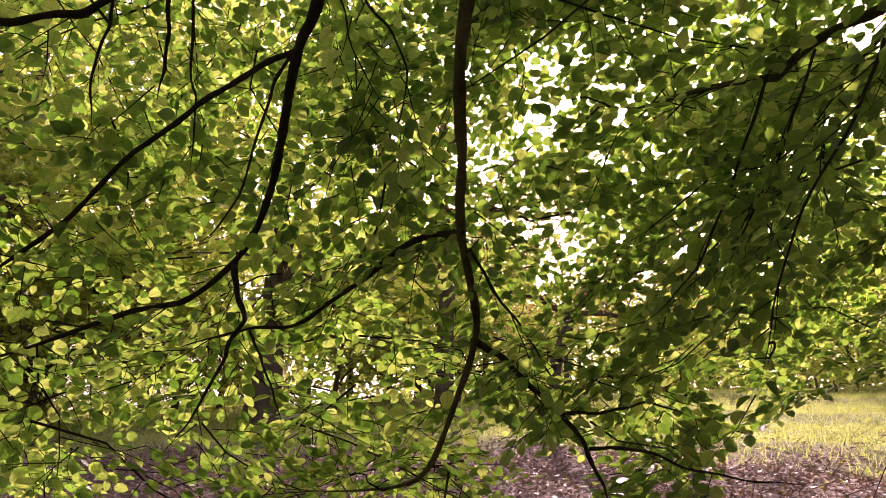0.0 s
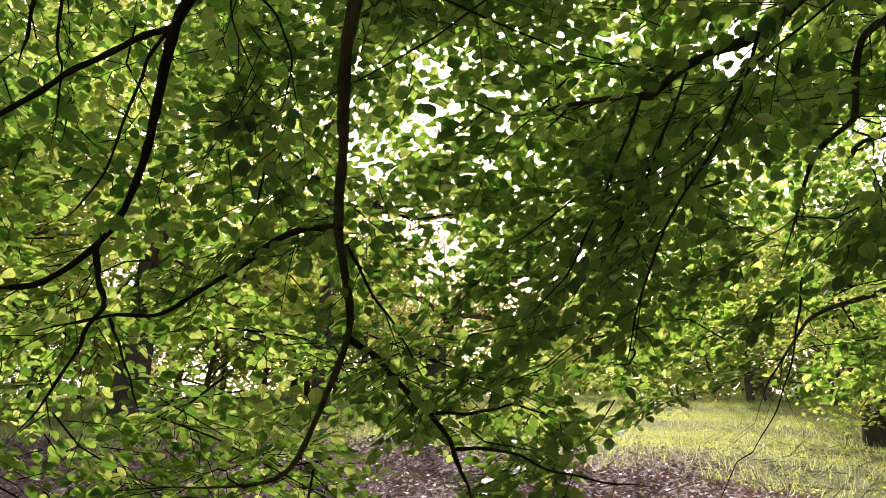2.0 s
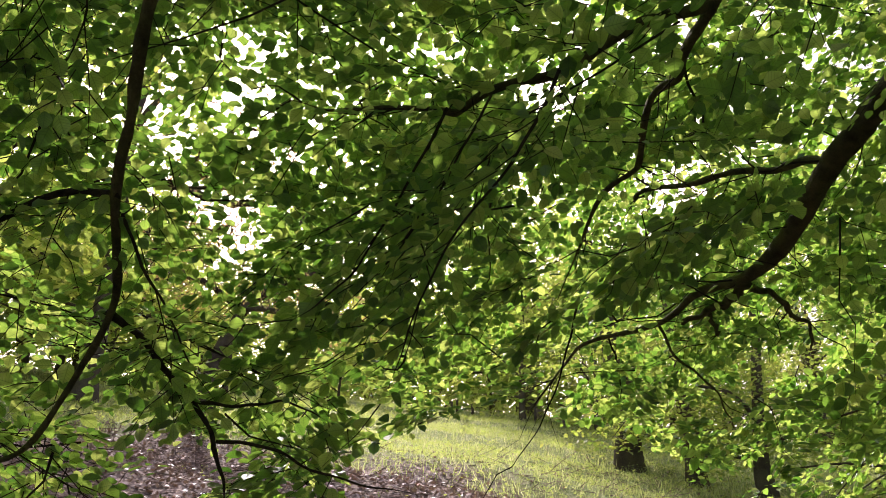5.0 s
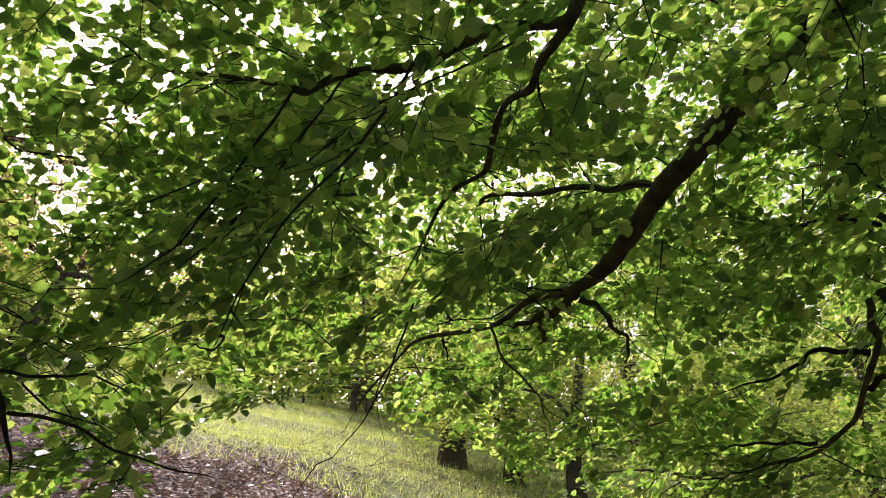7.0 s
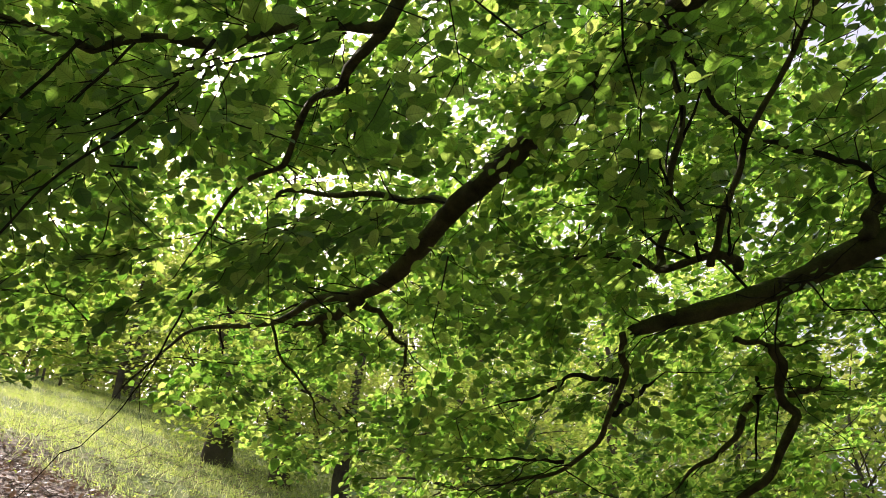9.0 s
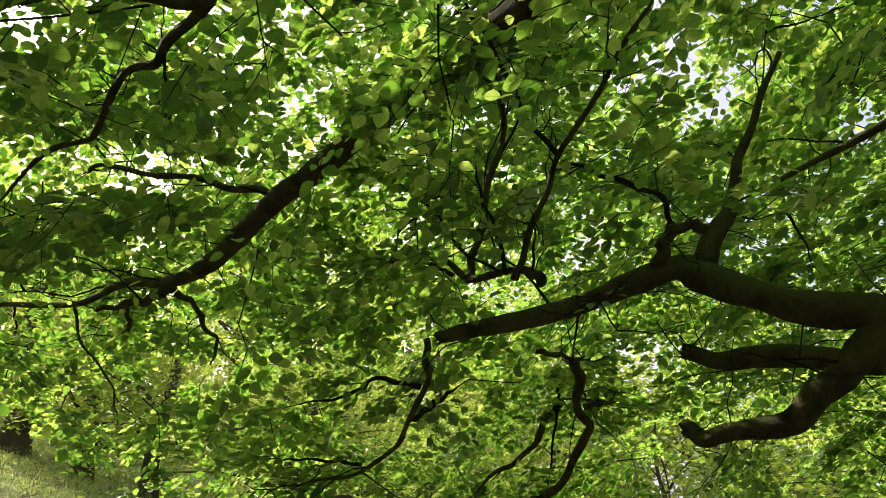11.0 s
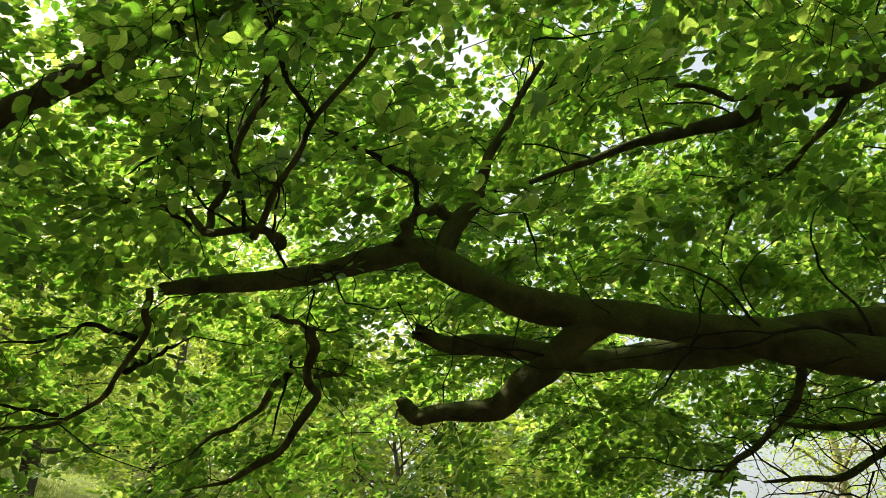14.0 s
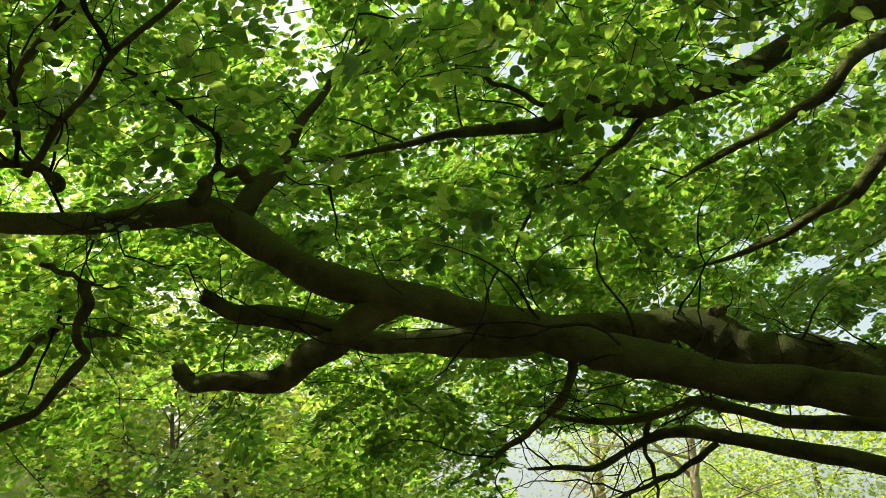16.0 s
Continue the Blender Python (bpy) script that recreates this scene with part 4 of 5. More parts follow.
zones = [fill_crown((-5, -2.0, 1.9), (1.3, 7.5, 8.4), (0.049, 0.079), 2.0),
         fill_crown((1.3, -2.0, 1.9), (14, 7.5, 8.4), (0.061, 0.096), 2.0),
         fill_crown((2.0, -8.0, 1.9), (14, -2.0, 8.4), (0.067, 0.104), 2.2),
         fill_crown((-5, -9, 2.6), (2.0, -2.0, 6.0), (0.081, 0.116), 2.2),
         fill_crown((-0.6, -9.0, 8.2), (7.4, -1.2, 13.5), (0.093, 0.139), 2.2, thick=0.22),
         fill_crown((-4.0, -14.0, 3.0), (12.0, -9.0, 7.5), (0.093, 0.139), 2.2, thick=0.14),
         fill_crown((0.8, 1.0, 2.7), (2.4, 2.3, 4.3), (0.053, 0.081), 1.9, thick=0.5),
         fill_crown((-2.8, 2.5, 1.95), (1.0, 3.4, 2.75), (0.049, 0.079), 2.2, thick=0.4),
         fill_crown((-3.8, 3.2, 2.4), (1.0, 4.2, 3.45), (0.050, 0.080), 2.2, thick=4.4),
         fill_crown((-3.4, 3.1, 2.25), (1.0, 4.0, 2.65), (0.050, 0.080), 2.2, thick=4.0),
         fill_crown((5.0, 3.0, 2.35), (8.2, 6.0, 3.7), (0.058, 0.09), 2.2, thick=0.8),
         fill_crown((3.2, -2.6, 4.4), (7.8, 2.6, 7.2), (0.056, 0.088), 2.2, thick=0.95),
         fill_crown((4.2, 1.5, 4.2), (7.4, 5.0, 6.6), (0.056, 0.088), 2.2, thick=0.6),
         fill_crown((-3.2, 2.4, 3.7), (0.4, 4.0, 5.4), (0.050, 0.078), 2.2, thick=1.1),
         fill_crown((7.6, -7.0, 4.2), (12.6, 3.0, 7.6), (0.066, 0.105), 2.2, thick=0.5),
         fill_crown((2.0, 0.7, 3.2), (3.2, 1.8, 4.0), (0.044, 0.066), 1.9, thick=0.4),
         fill_crown((2.2, 4.0, 3.3), (4.0, 5.6, 4.6), (0.048, 0.074), 2.2, thick=2.2),
         fill_crown((5.6, -2.0, 2.3), (9.6, 1.2, 3.7), (0.056, 0.088), 2.2, thick=0.8),
         fill_crown((4.0, 0.3, 3.0), (5.2, 1.7, 3.6), (0.056, 0.088), 2.2, thick=1.2),
         fill_crown((3.3, 0.8, 2.7), (3.9, 1.5, 3.2), (0.056, 0.088), 2.2, thick=2.5),
         fill_crown((0.9, 1.8, 4.2), (3.8, 4.4, 6.6), (0.050, 0.080), 2.2, thick=0.45),
         fill_crown((5.2, -4.4, 3.0), (9.6, -1.2, 4.3), (0.058, 0.09), 2.2, thick=1.5),
         fill_crown((5.5, -7.5, 5.2), (9.5, -2.3, 8.2), (0.060, 0.095), 2.2, thick=0.75),
         fill_crown((1.1, 1.9, 3.6), (2.6, 3.5, 5.0), (0.046, 0.072), 2.2, thick=0.8),
         fill_crown((0.2, 3.0, 3.0), (1.1, 4.6, 4.2), (0.052, 0.081), 2.2, thick=0.6),
         fill_crown((1.0, 2.0, 2.5), (2.6, 4.6, 4.7), (0.053, 0.081), 2.0, thick=0.55),
         fill_crown((1.2, 3.4, 2.9), (3.2, 5.6, 4.0), (0.053, 0.081), 2.0, thick=0.4),
         fill_crown((2.2, 1.6, 3.4), (4.4, 4.6, 6.0), (0.060, 0.093), 2.0, thick=0.65),
         fill_crown((-0.2, 2.8, 3.7), (2.8, 5.2, 6.6), (0.056, 0.087), 2.0, thick=0.4),
         fill_crown((2.0, 1.4, 4.4), (5.0, 4.6, 7.0), (0.060, 0.093), 2.0, thick=0.35),
         fill_crown((6.5, -9.0, 4.2), (12.5, -2.2, 8.8), (0.075, 0.116), 2.0, thick=0.3),
         fill_crown((6.5, -3.0, 2.35), (9.5, -0.8, 3.1), (0.06, 0.09), 2.2, thick=1.6),
         fill_crown((1.2, 2.6, 4.2), (3.0, 4.6, 6.2), (0.050, 0.078), 2.2, thick=0.2),
         fill_crown((5.0, -1.4, 4.9), (7.4, 1.8, 6.9), (0.056, 0.088), 2.2, thick=1.3),
         fill_crown((6.0, -4.0, 2.75), (9.5, -1.5, 3.5), (0.06, 0.092), 2.2, thick=1.8),
         fill_crown((4.6, -4.2, 4.8), (6.4, -2.0, 6.2), (0.056, 0.088), 2.2, thick=0.4),
         fill_crown((5.2, -5.4, 3.3), (7.0, -3.8, 4.4), (0.056, 0.088), 2.2, thick=1.2),
         fill_crown((3.8, 2.8, 4.1), (6.2, 5.0, 5.6), (0.056, 0.088), 2.2, thick=0.9),
         fill_crown((4.2, 2.2, 5.0), (5.8, 3.5, 6.4), (0.056, 0.088), 2.2, thick=0.4),
         fill_crown((7.4, -1.4, 6.0), (9.4, 0.8, 8.2), (0.07, 0.108), 2.2, thick=1.0),
         fill_crown((3.2, 3.4, 3.1), (5.6, 5.6, 4.4), (0.049, 0.079), 2.2, thick=0.6)]
all_leaves = [np.concatenate([near_leaves[i]] + [zz[0][i] for zz in zones]) for i in range(4)]
all_twigs = np.concatenate([near_twigs] + [zz[1] for zz in zones])
# boughs half cleared of leaves before them, and all those with leaves cut from the camera's sightline
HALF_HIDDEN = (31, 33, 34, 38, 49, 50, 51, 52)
VIEW_CLEARED = (21, 22, 23, 24, 25, 28, 29, 30, 31, 32, 33, 34, 38, 47, 48, 49, 50, 51, 52, 53, 54, 56, 57)


def crown_holds(p):
    """False where leaves are cut to fit the camera's view: close about the path, before the curtain's boughs, and low
    over the open slope.
    """
    x, y, z = p.T
    reach = np.hypot(x, y)
    ahead = (x < 0.9) & (y > 0) & ~clear_of_camera(p, 2.42)
    hem = np.interp(np.degrees(np.arctan2(x, y)), [17, 29, 41, 55], [0.0, 0.31, 0.30, 0.12]) + 0.05 * np.sin(x * 4.3 + z * 2.0) * np.sin(y * 3.7 - z * 3.1)
    slope = (x > 0.3 * y) & (y > 0.4 * x) & (z < 1.6 + hem * reach)
    # rounded top and back of the crown
    above = (z > 8.4) & (((x - TRUNK[0]) / 4.2) ** 2 + ((y - TRUNK[1]) / 4.2) ** 2 + ((z - 8.4) / 5.0) ** 2 > 1)
    behind = (y < -9) & (np.hypot(x - CROWN[0], y - CROWN[1]) > 9.0)
    # cut by angles from the camera: a window below the boughs to the far wood, a thinned patch round the sun
    bearing, height = np.degrees(np.arctan2(x, y)), np.degrees(np.arctan2(z - 1.6, reach))
    window = (bearing > 107.5) & (bearing < 140) & (z < 1.6 + 0.165 * reach)
    loose = (np.abs(bearing - 11.5) < 6) & (np.abs(height - 34.5) < 6.5) & (np.sin(x * 5.0 + y * 7.0) * np.sin(z * 9.0 + x * 3.0) > 0.40)
    return ~above & ~behind & ~loose & clear_of_camera(p, 1.65) & ~ahead & ~slope & ~window & ~in_sunbeam(p) & ~in_sightline(p)


# small gaps in the crown through which the sun falls on the limbs
SUNBEAMS = (((4.54, -2.80, 2.98), 0.14), ((4.40, -3.09, 2.86), 0.11), ((4.25, -3.49, 2.76), 0.08), ((4.99, -1.43, 2.98), 0.07))


def in_sunbeam(p):
    way, lit = np.array(sun_way), np.zeros(len(p), bool)
    for foot, wide in SUNBEAMS:
        v = p - np.array(foot)
        along = v @ way
        lit |= (along > 0.1) & (np.linalg.norm(v - along[:, None] * way, axis=1) < wide)
    return lit


# middle of the camera's path at eye height
EYE_MID = np.array([0.2, -0.15, 1.6])


def in_sightline(p):
    """True for most places on the camera's sightlines to the boughs: leaves there are cut to fit the view."""
    v = p - EYE_MID
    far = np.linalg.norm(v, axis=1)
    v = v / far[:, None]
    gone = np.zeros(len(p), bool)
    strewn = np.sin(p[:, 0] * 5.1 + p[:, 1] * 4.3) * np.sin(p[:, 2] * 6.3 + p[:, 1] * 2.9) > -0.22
    for k in VIEW_CLEARED:
        w = BOUGHS[k][0] - EYE_MID
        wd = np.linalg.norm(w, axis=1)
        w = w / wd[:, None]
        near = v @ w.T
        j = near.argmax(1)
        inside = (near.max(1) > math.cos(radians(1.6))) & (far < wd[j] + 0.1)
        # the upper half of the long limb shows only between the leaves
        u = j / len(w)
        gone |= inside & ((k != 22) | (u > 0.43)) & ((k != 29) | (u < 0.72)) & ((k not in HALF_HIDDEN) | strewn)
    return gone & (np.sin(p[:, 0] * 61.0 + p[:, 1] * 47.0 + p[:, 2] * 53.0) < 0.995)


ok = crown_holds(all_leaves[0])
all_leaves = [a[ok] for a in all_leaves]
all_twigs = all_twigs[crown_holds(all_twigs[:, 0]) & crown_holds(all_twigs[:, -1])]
away, turn_no = np.hypot(all_twigs[:, 0, 0], all_twigs[:, 0, 1]), np.arange(len(all_twigs)) % 10
all_twigs = all_twigs[(away < 3.8) | ((away < 6.0) & (turn_no < 4)) | (turn_no < 2)]
# leaves are scaled down towards the camera to fit their size in view; those of the lowest near boughs stand singly
p0 = all_leaves[0]
all_leaves[3] = all_leaves[3] * np.interp(np.linalg.norm(p0 - EYE_MID, axis=1), [1.7, 2.4, 3.2, 4.5, 6.0], [0.62, 0.78, 0.88, 0.96, 1.05])
single = np.zeros(len(p0), bool)
single[np.flatnonzero((p0[:, 0] > 0.75) & (p0[:, 0] < 1.5) & (p0[:, 1] > 1.5) & (p0[:, 1] < 2.3) & (p0[:, 2] < 3.3))[:300]] = True
rest = [a[~single] for a in all_leaves]
close = np.hypot(rest[0][:, 0], rest[0][:, 1]) < 2.5
under(beech, "twig_work", twig_mesh("twig_work", all_twigs, 0.0027, MAT_TWIG), "thin dark brown twigs", kind="stuff")
stems = np.concatenate(STEMS)
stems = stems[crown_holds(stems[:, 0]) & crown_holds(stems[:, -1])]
under(beech, "branchlet_work", twig_mesh("branchlet_work", stems, 0.0056, MAT_TWIG), "slender dark branchlets", kind="stuff")


def side_shoots(count, seed):
    """Crooked, forking shoots that spring from the boughs and run out between the leaves."""
    g = np.random.default_rng(seed)
    stocks = [b for b in BOUGHS[21:] if b[1][0] > 0.02]
    share = np.cumsum([np.linalg.norm(np.diff(b[0], axis=0), axis=1).sum() for b in stocks])
    out = []
    while len(out) < count:
        line = stocks[np.searchsorted(share, g.uniform(0, share[-1]))][0]
        i = g.integers(len(line) // 6, len(line) - 1)
        stock = unit(line[min(i + 1, len(line) - 1)] - line[i - 1])
        way = unit(stock * g.uniform(0.1, 0.8) + np.cross(stock, [0, 0, 1.0]) * g.choice([-1, 1]) * g.uniform(0.3, 1.0) + np.array([0, 0, g.uniform(0.1, 0.8)]))
        start, long = line[i], g.uniform(0.5, 1.5)
        for _ in range(g.integers(1, 4)):
            p = [start]
            for k in range(13):
                way = unit(way + g.normal(0, 0.17, 3) + np.array([0, 0, -0.015 * k * (way[2] > 0)]))
                p.append(p[-1] + way * long / 13)
            out.append(p)
            start, long = p[g.integers(3, 9)], long * g.uniform(0.45, 0.75)
            way = unit(way + g.normal(0, 0.6, 3))
    out = np.array(out)
    flat = out.reshape(-1, 3)
    x, y, z = flat.T
    far = clear_of_camera(flat, 2.0) & ~((x > 0.3 * y) & (y > 0.4 * x) & (z < 1.6 + 0.25 * np.hypot(x, y)))
    return out[far.reshape(len(out), -1).all(1)]


shoots = side_shoots(230, 41)
under(beech, "shoot_work", twig_mesh("shoot_work", shoots[::2], 0.0095, MAT_TWIG), "crooked dark side shoots", kind="stuff")
under(beech, "fine_shoot_work", twig_mesh("fine_shoot_work", shoots[1::2], 0.0062, MAT_TWIG), "crooked dark side shoots", kind="stuff")
under(beech, "foliage", leaves_mesh("foliage", *[a[close] for a in rest], MAT_LEAF, rich=2), "dense fresh green beech leaves", kind="stuff")
away = ~close & (np.hypot(rest[0][:, 0], rest[0][:, 1]) > 4.8)
under(beech, "outer_foliage", leaves_mesh("outer_foliage", *[a[~close & ~away] for a in rest], MAT_LEAF), "dense fresh green beech leaves", kind="stuff")
under(beech, "crown_foliage", leaves_mesh("crown_foliage", *[a[away] for a in rest], MAT_LEAF, rich=3), "sunlit green leaves of the outer crown", kind="stuff")
zero = np.zeros((1, 3))
leaf_kinds = [leaves_mesh("leaf", zero, np.array([[1.0, 0, 0.0]]), np.array([[0, 0, 1.0]]), np.array([1.0]), MAT_LEAF_ONE, rich=2)]
for p, w, n, s in zip(*[a[single] for a in all_leaves]):
    x = Vector(w).normalized()
    z = (Vector(n) - Vector(n).dot(x) * x).normalized()
    m = Matrix((x, z.cross(x), z)).transposed().to_4x4()
    leaf = under(beech, "leaf", leaf_kinds[0])
    leaf.matrix_basis = Matrix.Translation(p) @ m @ Matrix.Scale(float(s), 4)


# ---- other trees ----
def forest_tree(name, seed, height, trunk_r, crown_r, crown_low, leaves, leaf_size, leaf_mat, bark, label, limbs=9, skirt=0, skirt_r=2.5):
    """A woodland tree: flared trunk, rising limbs, and a crown of leaf clumps round the limb ends."""
    g = np.random.default_rng(seed)
    top = new(name)
    tagged(top, label, "tree")
    bend = g.normal(0, 0.25, (2, 2))
    line = smooth_line([(0, 0, -0.4), (0, 0, 0.25), (0.03, 0, height * 0.12), (bend[0, 0] * 0.5, bend[0, 1] * 0.5, height * 0.35), (bend[0, 0], bend[0, 1], height * 0.6), (bend[1, 0], bend[1, 1], height * 0.95)], 7)
    rad = np.interp(np.linspace(0, 1, len(line)), [0, 0.12, 0.25, 0.5, 1], [1.55, 1.12, 1.0, 0.75, 0.08]) * trunk_r
    under(top, "trunk", tube("trunk", line, rad, bark, g, sides=16, rough=0.05, knots=0.2))
    ends = []
    for i in range(limbs):
        h = height * g.uniform(max(0.12, crown_low / height * 0.8), 0.8)
        j = np.argmin(np.abs(line[:, 2] - h))
        az = i * 2.4 + g.uniform(-0.4, 0.4)
        reach = crown_r * g.uniform(0.6, 1.0) * (1.1 - 0.5 * h / height)
        d = np.array([math.cos(az), math.sin(az), 0])
        rise = g.uniform(0.05, 0.55) * reach
        b = line[j]
        pts = [b, b + d * reach * 0.3 + (0, 0, rise * 0.6), b + d * reach * 0.65 + (0, 0, rise * 0.9) + g.normal(0, 0.15, 3), b + d * reach + (0, 0, rise * 0.7) + g.normal(0, 0.2, 3)]
        ln = smooth_line(pts, 4)
        r = rad[j] * g.uniform(0.3, 0.5)
        under(top, "limb", tube("limb", ln, np.linspace(r, r * 0.15, len(ln)), bark, g, sides=6))
        ends += [ln[int(len(ln) * f)] for f in (0.4, 0.6, 0.8, 0.98)]
        for _ in range(3):
            st = ln[g.integers(len(ln) // 3, len(ln) - 2)]
            dd = unit(d + g.normal(0, 0.8, 3))
            sl = smooth_line([st, st + dd * reach * 0.2, st + dd * reach * 0.42 + (0, 0, -0.1)], 3)
            under(top, "branch", tube("branch", sl, np.linspace(r * 0.4, r * 0.08, len(sl)), bark, g, sides=4))
            ends += [sl[-1], sl[len(sl) // 2]]
    ends = np.array(ends)
    # clumps of leaves round the limb ends and through an uneven dome
    k = leaves
    c = ends[g.integers(0, len(ends), k)] + g.normal(0, 1, (k, 3)) * (crown_r * 0.16, crown_r * 0.16, crown_r * 0.12)
    c[:, 2] += np.abs(g.normal(0, 0.08, k)) * height
    c = c[(c[:, 2] > crown_low)]
    cell = np.floor(c / (leaf_size * 6)).astype(int)
    gap = ((cell[:, 0] * 73856093) ^ (cell[:, 1] * 19349663) ^ (cell[:, 2] * 83492791)) % 100
    c = c[gap > 30]
    k = len(c)
    if skirt:
        # flat plates of leaves that hang low round the trunk
        a, d = g.uniform(0, 6.283, skirt), skirt_r * np.sqrt(g.uniform(0.10, 1.0, skirt))
        mid = np.stack([d * np.cos(a), d * np.sin(a), crown_low + (0.55 * height - crown_low) * g.random(skirt) ** 1.2], 1)
        plate = np.repeat(mid, 55, 0)
        q = g.normal(0, 1, plate.shape) * (0.42, 0.42, 0.05)
        q[:, 2] -= 0.12 * (q[:, 0] ** 2 + q[:, 1] ** 2)
        c = np.vstack([c, plate + q])
    k = len(c)
    w = unit(g.normal(0, 1, (k, 3)) * (1, 1, 0.35))
    n = unit(np.array([0, 0, 0.9]) + g.normal(0, 0.45, (k, 3)))
    under(top, "crown", leaves_mesh("crown", c, w, n, g.uniform(0.7, 1.3, k) * leaf_size, leaf_mat, rich=0), "loose crown of light green leaves", kind="stuff")
    return top


def stand(tree, az, dist, turn=0.0, size=1.0):
    a = radians(az)
    x, y = dist * math.sin(a), dist * math.cos(a)
    m = pose(x, y, float(ground_z(x, y)) - 0.05, 0, 0, turn)
    tree.matrix_basis = m @ Matrix.Scale(size, 4)
    return tree


def stand_copy(tree, az, dist, turn, size, label=""):
    a = radians(az)
    x, y = dist * math.sin(a), dist * math.cos(a)
    c = copy_thing(tree, pose(x, y, float(ground_z(x, y)) - 0.05, 0, 0, turn))
    c.scale = (size, size, size)
    return tagged(c, label, group="woodland trees")


def airy(az, el, dist):
    """The place seen from the path's start at that bearing, height angle and distance."""
    a = radians(az)
    return np.array([dist * math.sin(a), dist * math.cos(a), 1.6 + dist * math.tan(radians(el))])


def bare_tree(name, seed, label, stem, limbs, r, bronze):
    """A tree with a crooked stem and long, mostly bare limbs, each with a fan of forking twigs and a few young leaves."""
    g = np.random.default_rng(seed)
    top = new(name)
    tagged(top, label, "tree")
    foot = airy(*stem[0])
    foot[2] = float(ground_z(foot[0], foot[1]))
    top.location = foot
    bpy.context.view_layer.update()
    line = smooth_line([foot - (0, 0, 0.3), foot + (0, 0, 0.8)] + [airy(*q) for q in stem[1:]], 7)
    under(top, "trunk", tube("trunk", line, np.interp(np.linspace(0, 1, len(line)), [0, 0.15, 0.6, 1], [1.5 * r, r, 0.7 * r, 0.15 * r]), MAT_FAR_BARK, g, sides=14, rough=0.06, knots=0.2))
    twigs, leaf_at = [], []
    for pts, lr in limbs:
        ln = smooth_line([airy(*q) for q in pts], 8)
        ln = ln + np.cumsum(g.normal(0, 0.022, ln.shape), 0) * np.linspace(0, 1, len(ln))[:, None]
        under(top, "limb", tube("limb", ln, np.linspace(1.35 * lr, lr * 0.4, len(ln)), MAT_FAR_BARK, g, sides=8, knots=0.2))
        long = np.linalg.norm(ln[-1] - ln[0])
        for _ in range(int(7 * long)):
            i = g.integers(len(ln) // 6, len(ln))
            d = unit(unit(ln[i] - ln[max(i - 3, 0)] + 1e-6) * 0.8 + g.normal(0, 0.55, 3) + np.array([0, 0, 0.15]))
            size = g.uniform(0.4, 1.3)
            u = np.linspace(0, 1, 7)[:, None]
            one = ln[i] + d * size * u + np.cumsum(np.vstack([np.zeros(3), g.normal(0, 0.05, (6, 3)) * size]), 0)
            twigs.append(one)
            for j in (3, 5):
                dd = unit(d + g.normal(0, 0.7, 3))
                twigs.append(one[j] + dd * size * 0.55 * u + np.cumsum(np.vstack([np.zeros(3), g.normal(0, 0.04, (6, 3)) * size]), 0))
                leaf_at.append(twigs[-1][-1])
    twigs, leaf_at = np.array(twigs), np.array(leaf_at)
    under(top, "twig_work", twig_mesh("twig_work", twigs, 0.015, MAT_FAR_BARK), "bare forking twigs", kind="stuff")
    c = leaf_at[g.integers(0, len(leaf_at), bronze)] + g.normal(0, 0.16, (bronze, 3))
    under(top, "crown", leaves_mesh("crown", c, unit(g.normal(0, 1, c.shape)), unit(g.normal(0, 1, c.shape) + (0, 0, 0.5)), g.uniform(0.05, 0.11, bronze), MAT_BUD_LEAF, rich=0), "sparse bronze young leaves", kind="stuff")
    return top


bare_tree("bare_limbed_tree", 41, "crooked tree with long bare limbs and sparse bronze young leaves",
          [(5.0, 0, 19), (5.2, 26, 19), (4.9, 31, 19), (4.6, 35, 19), (5.8, 40, 19), (7.0, 44, 19)],
          [([(5.0, 31, 19), (8.8, 31.1, 18.6), (13.0, 30.5, 18), (16.0, 31.0, 17.5)], 0.10), ([(8.0, 31.2, 18.7), (10.3, 32.2, 18.3), (13.2, 32.9, 18), (17.0, 34.2, 17.6)], 0.07),
           ([(8.8, 31.0, 18.7), (10.7, 31.4, 18.9), (13.5, 32.0, 19), (16.5, 31.8, 19.2)], 0.06), ([(4.7, 34, 19), (6.0, 36.2, 18.6), (8.1, 37.4, 18.4), (11.7, 38.4, 18)], 0.08),
           ([(9.0, 32.0, 18.6), (10.2, 33.8, 18.4), (12.7, 35.8, 18.2), (15.0, 36.4, 18)], 0.06), ([(5.0, 30, 19), (2.0, 31.5, 18.6), (-1.5, 32.5, 18), (-4.0, 34.5, 17.6)], 0.08),
           ([(5.2, 27, 19), (8.0, 28.0, 18.2), (11.0, 28.4, 17.6), (14.0, 29.2, 17)], 0.06), ([(4.6, 35, 19), (2.4, 37.5, 19), (0.5, 40.0, 19)], 0.06)], 0.24, 9500)
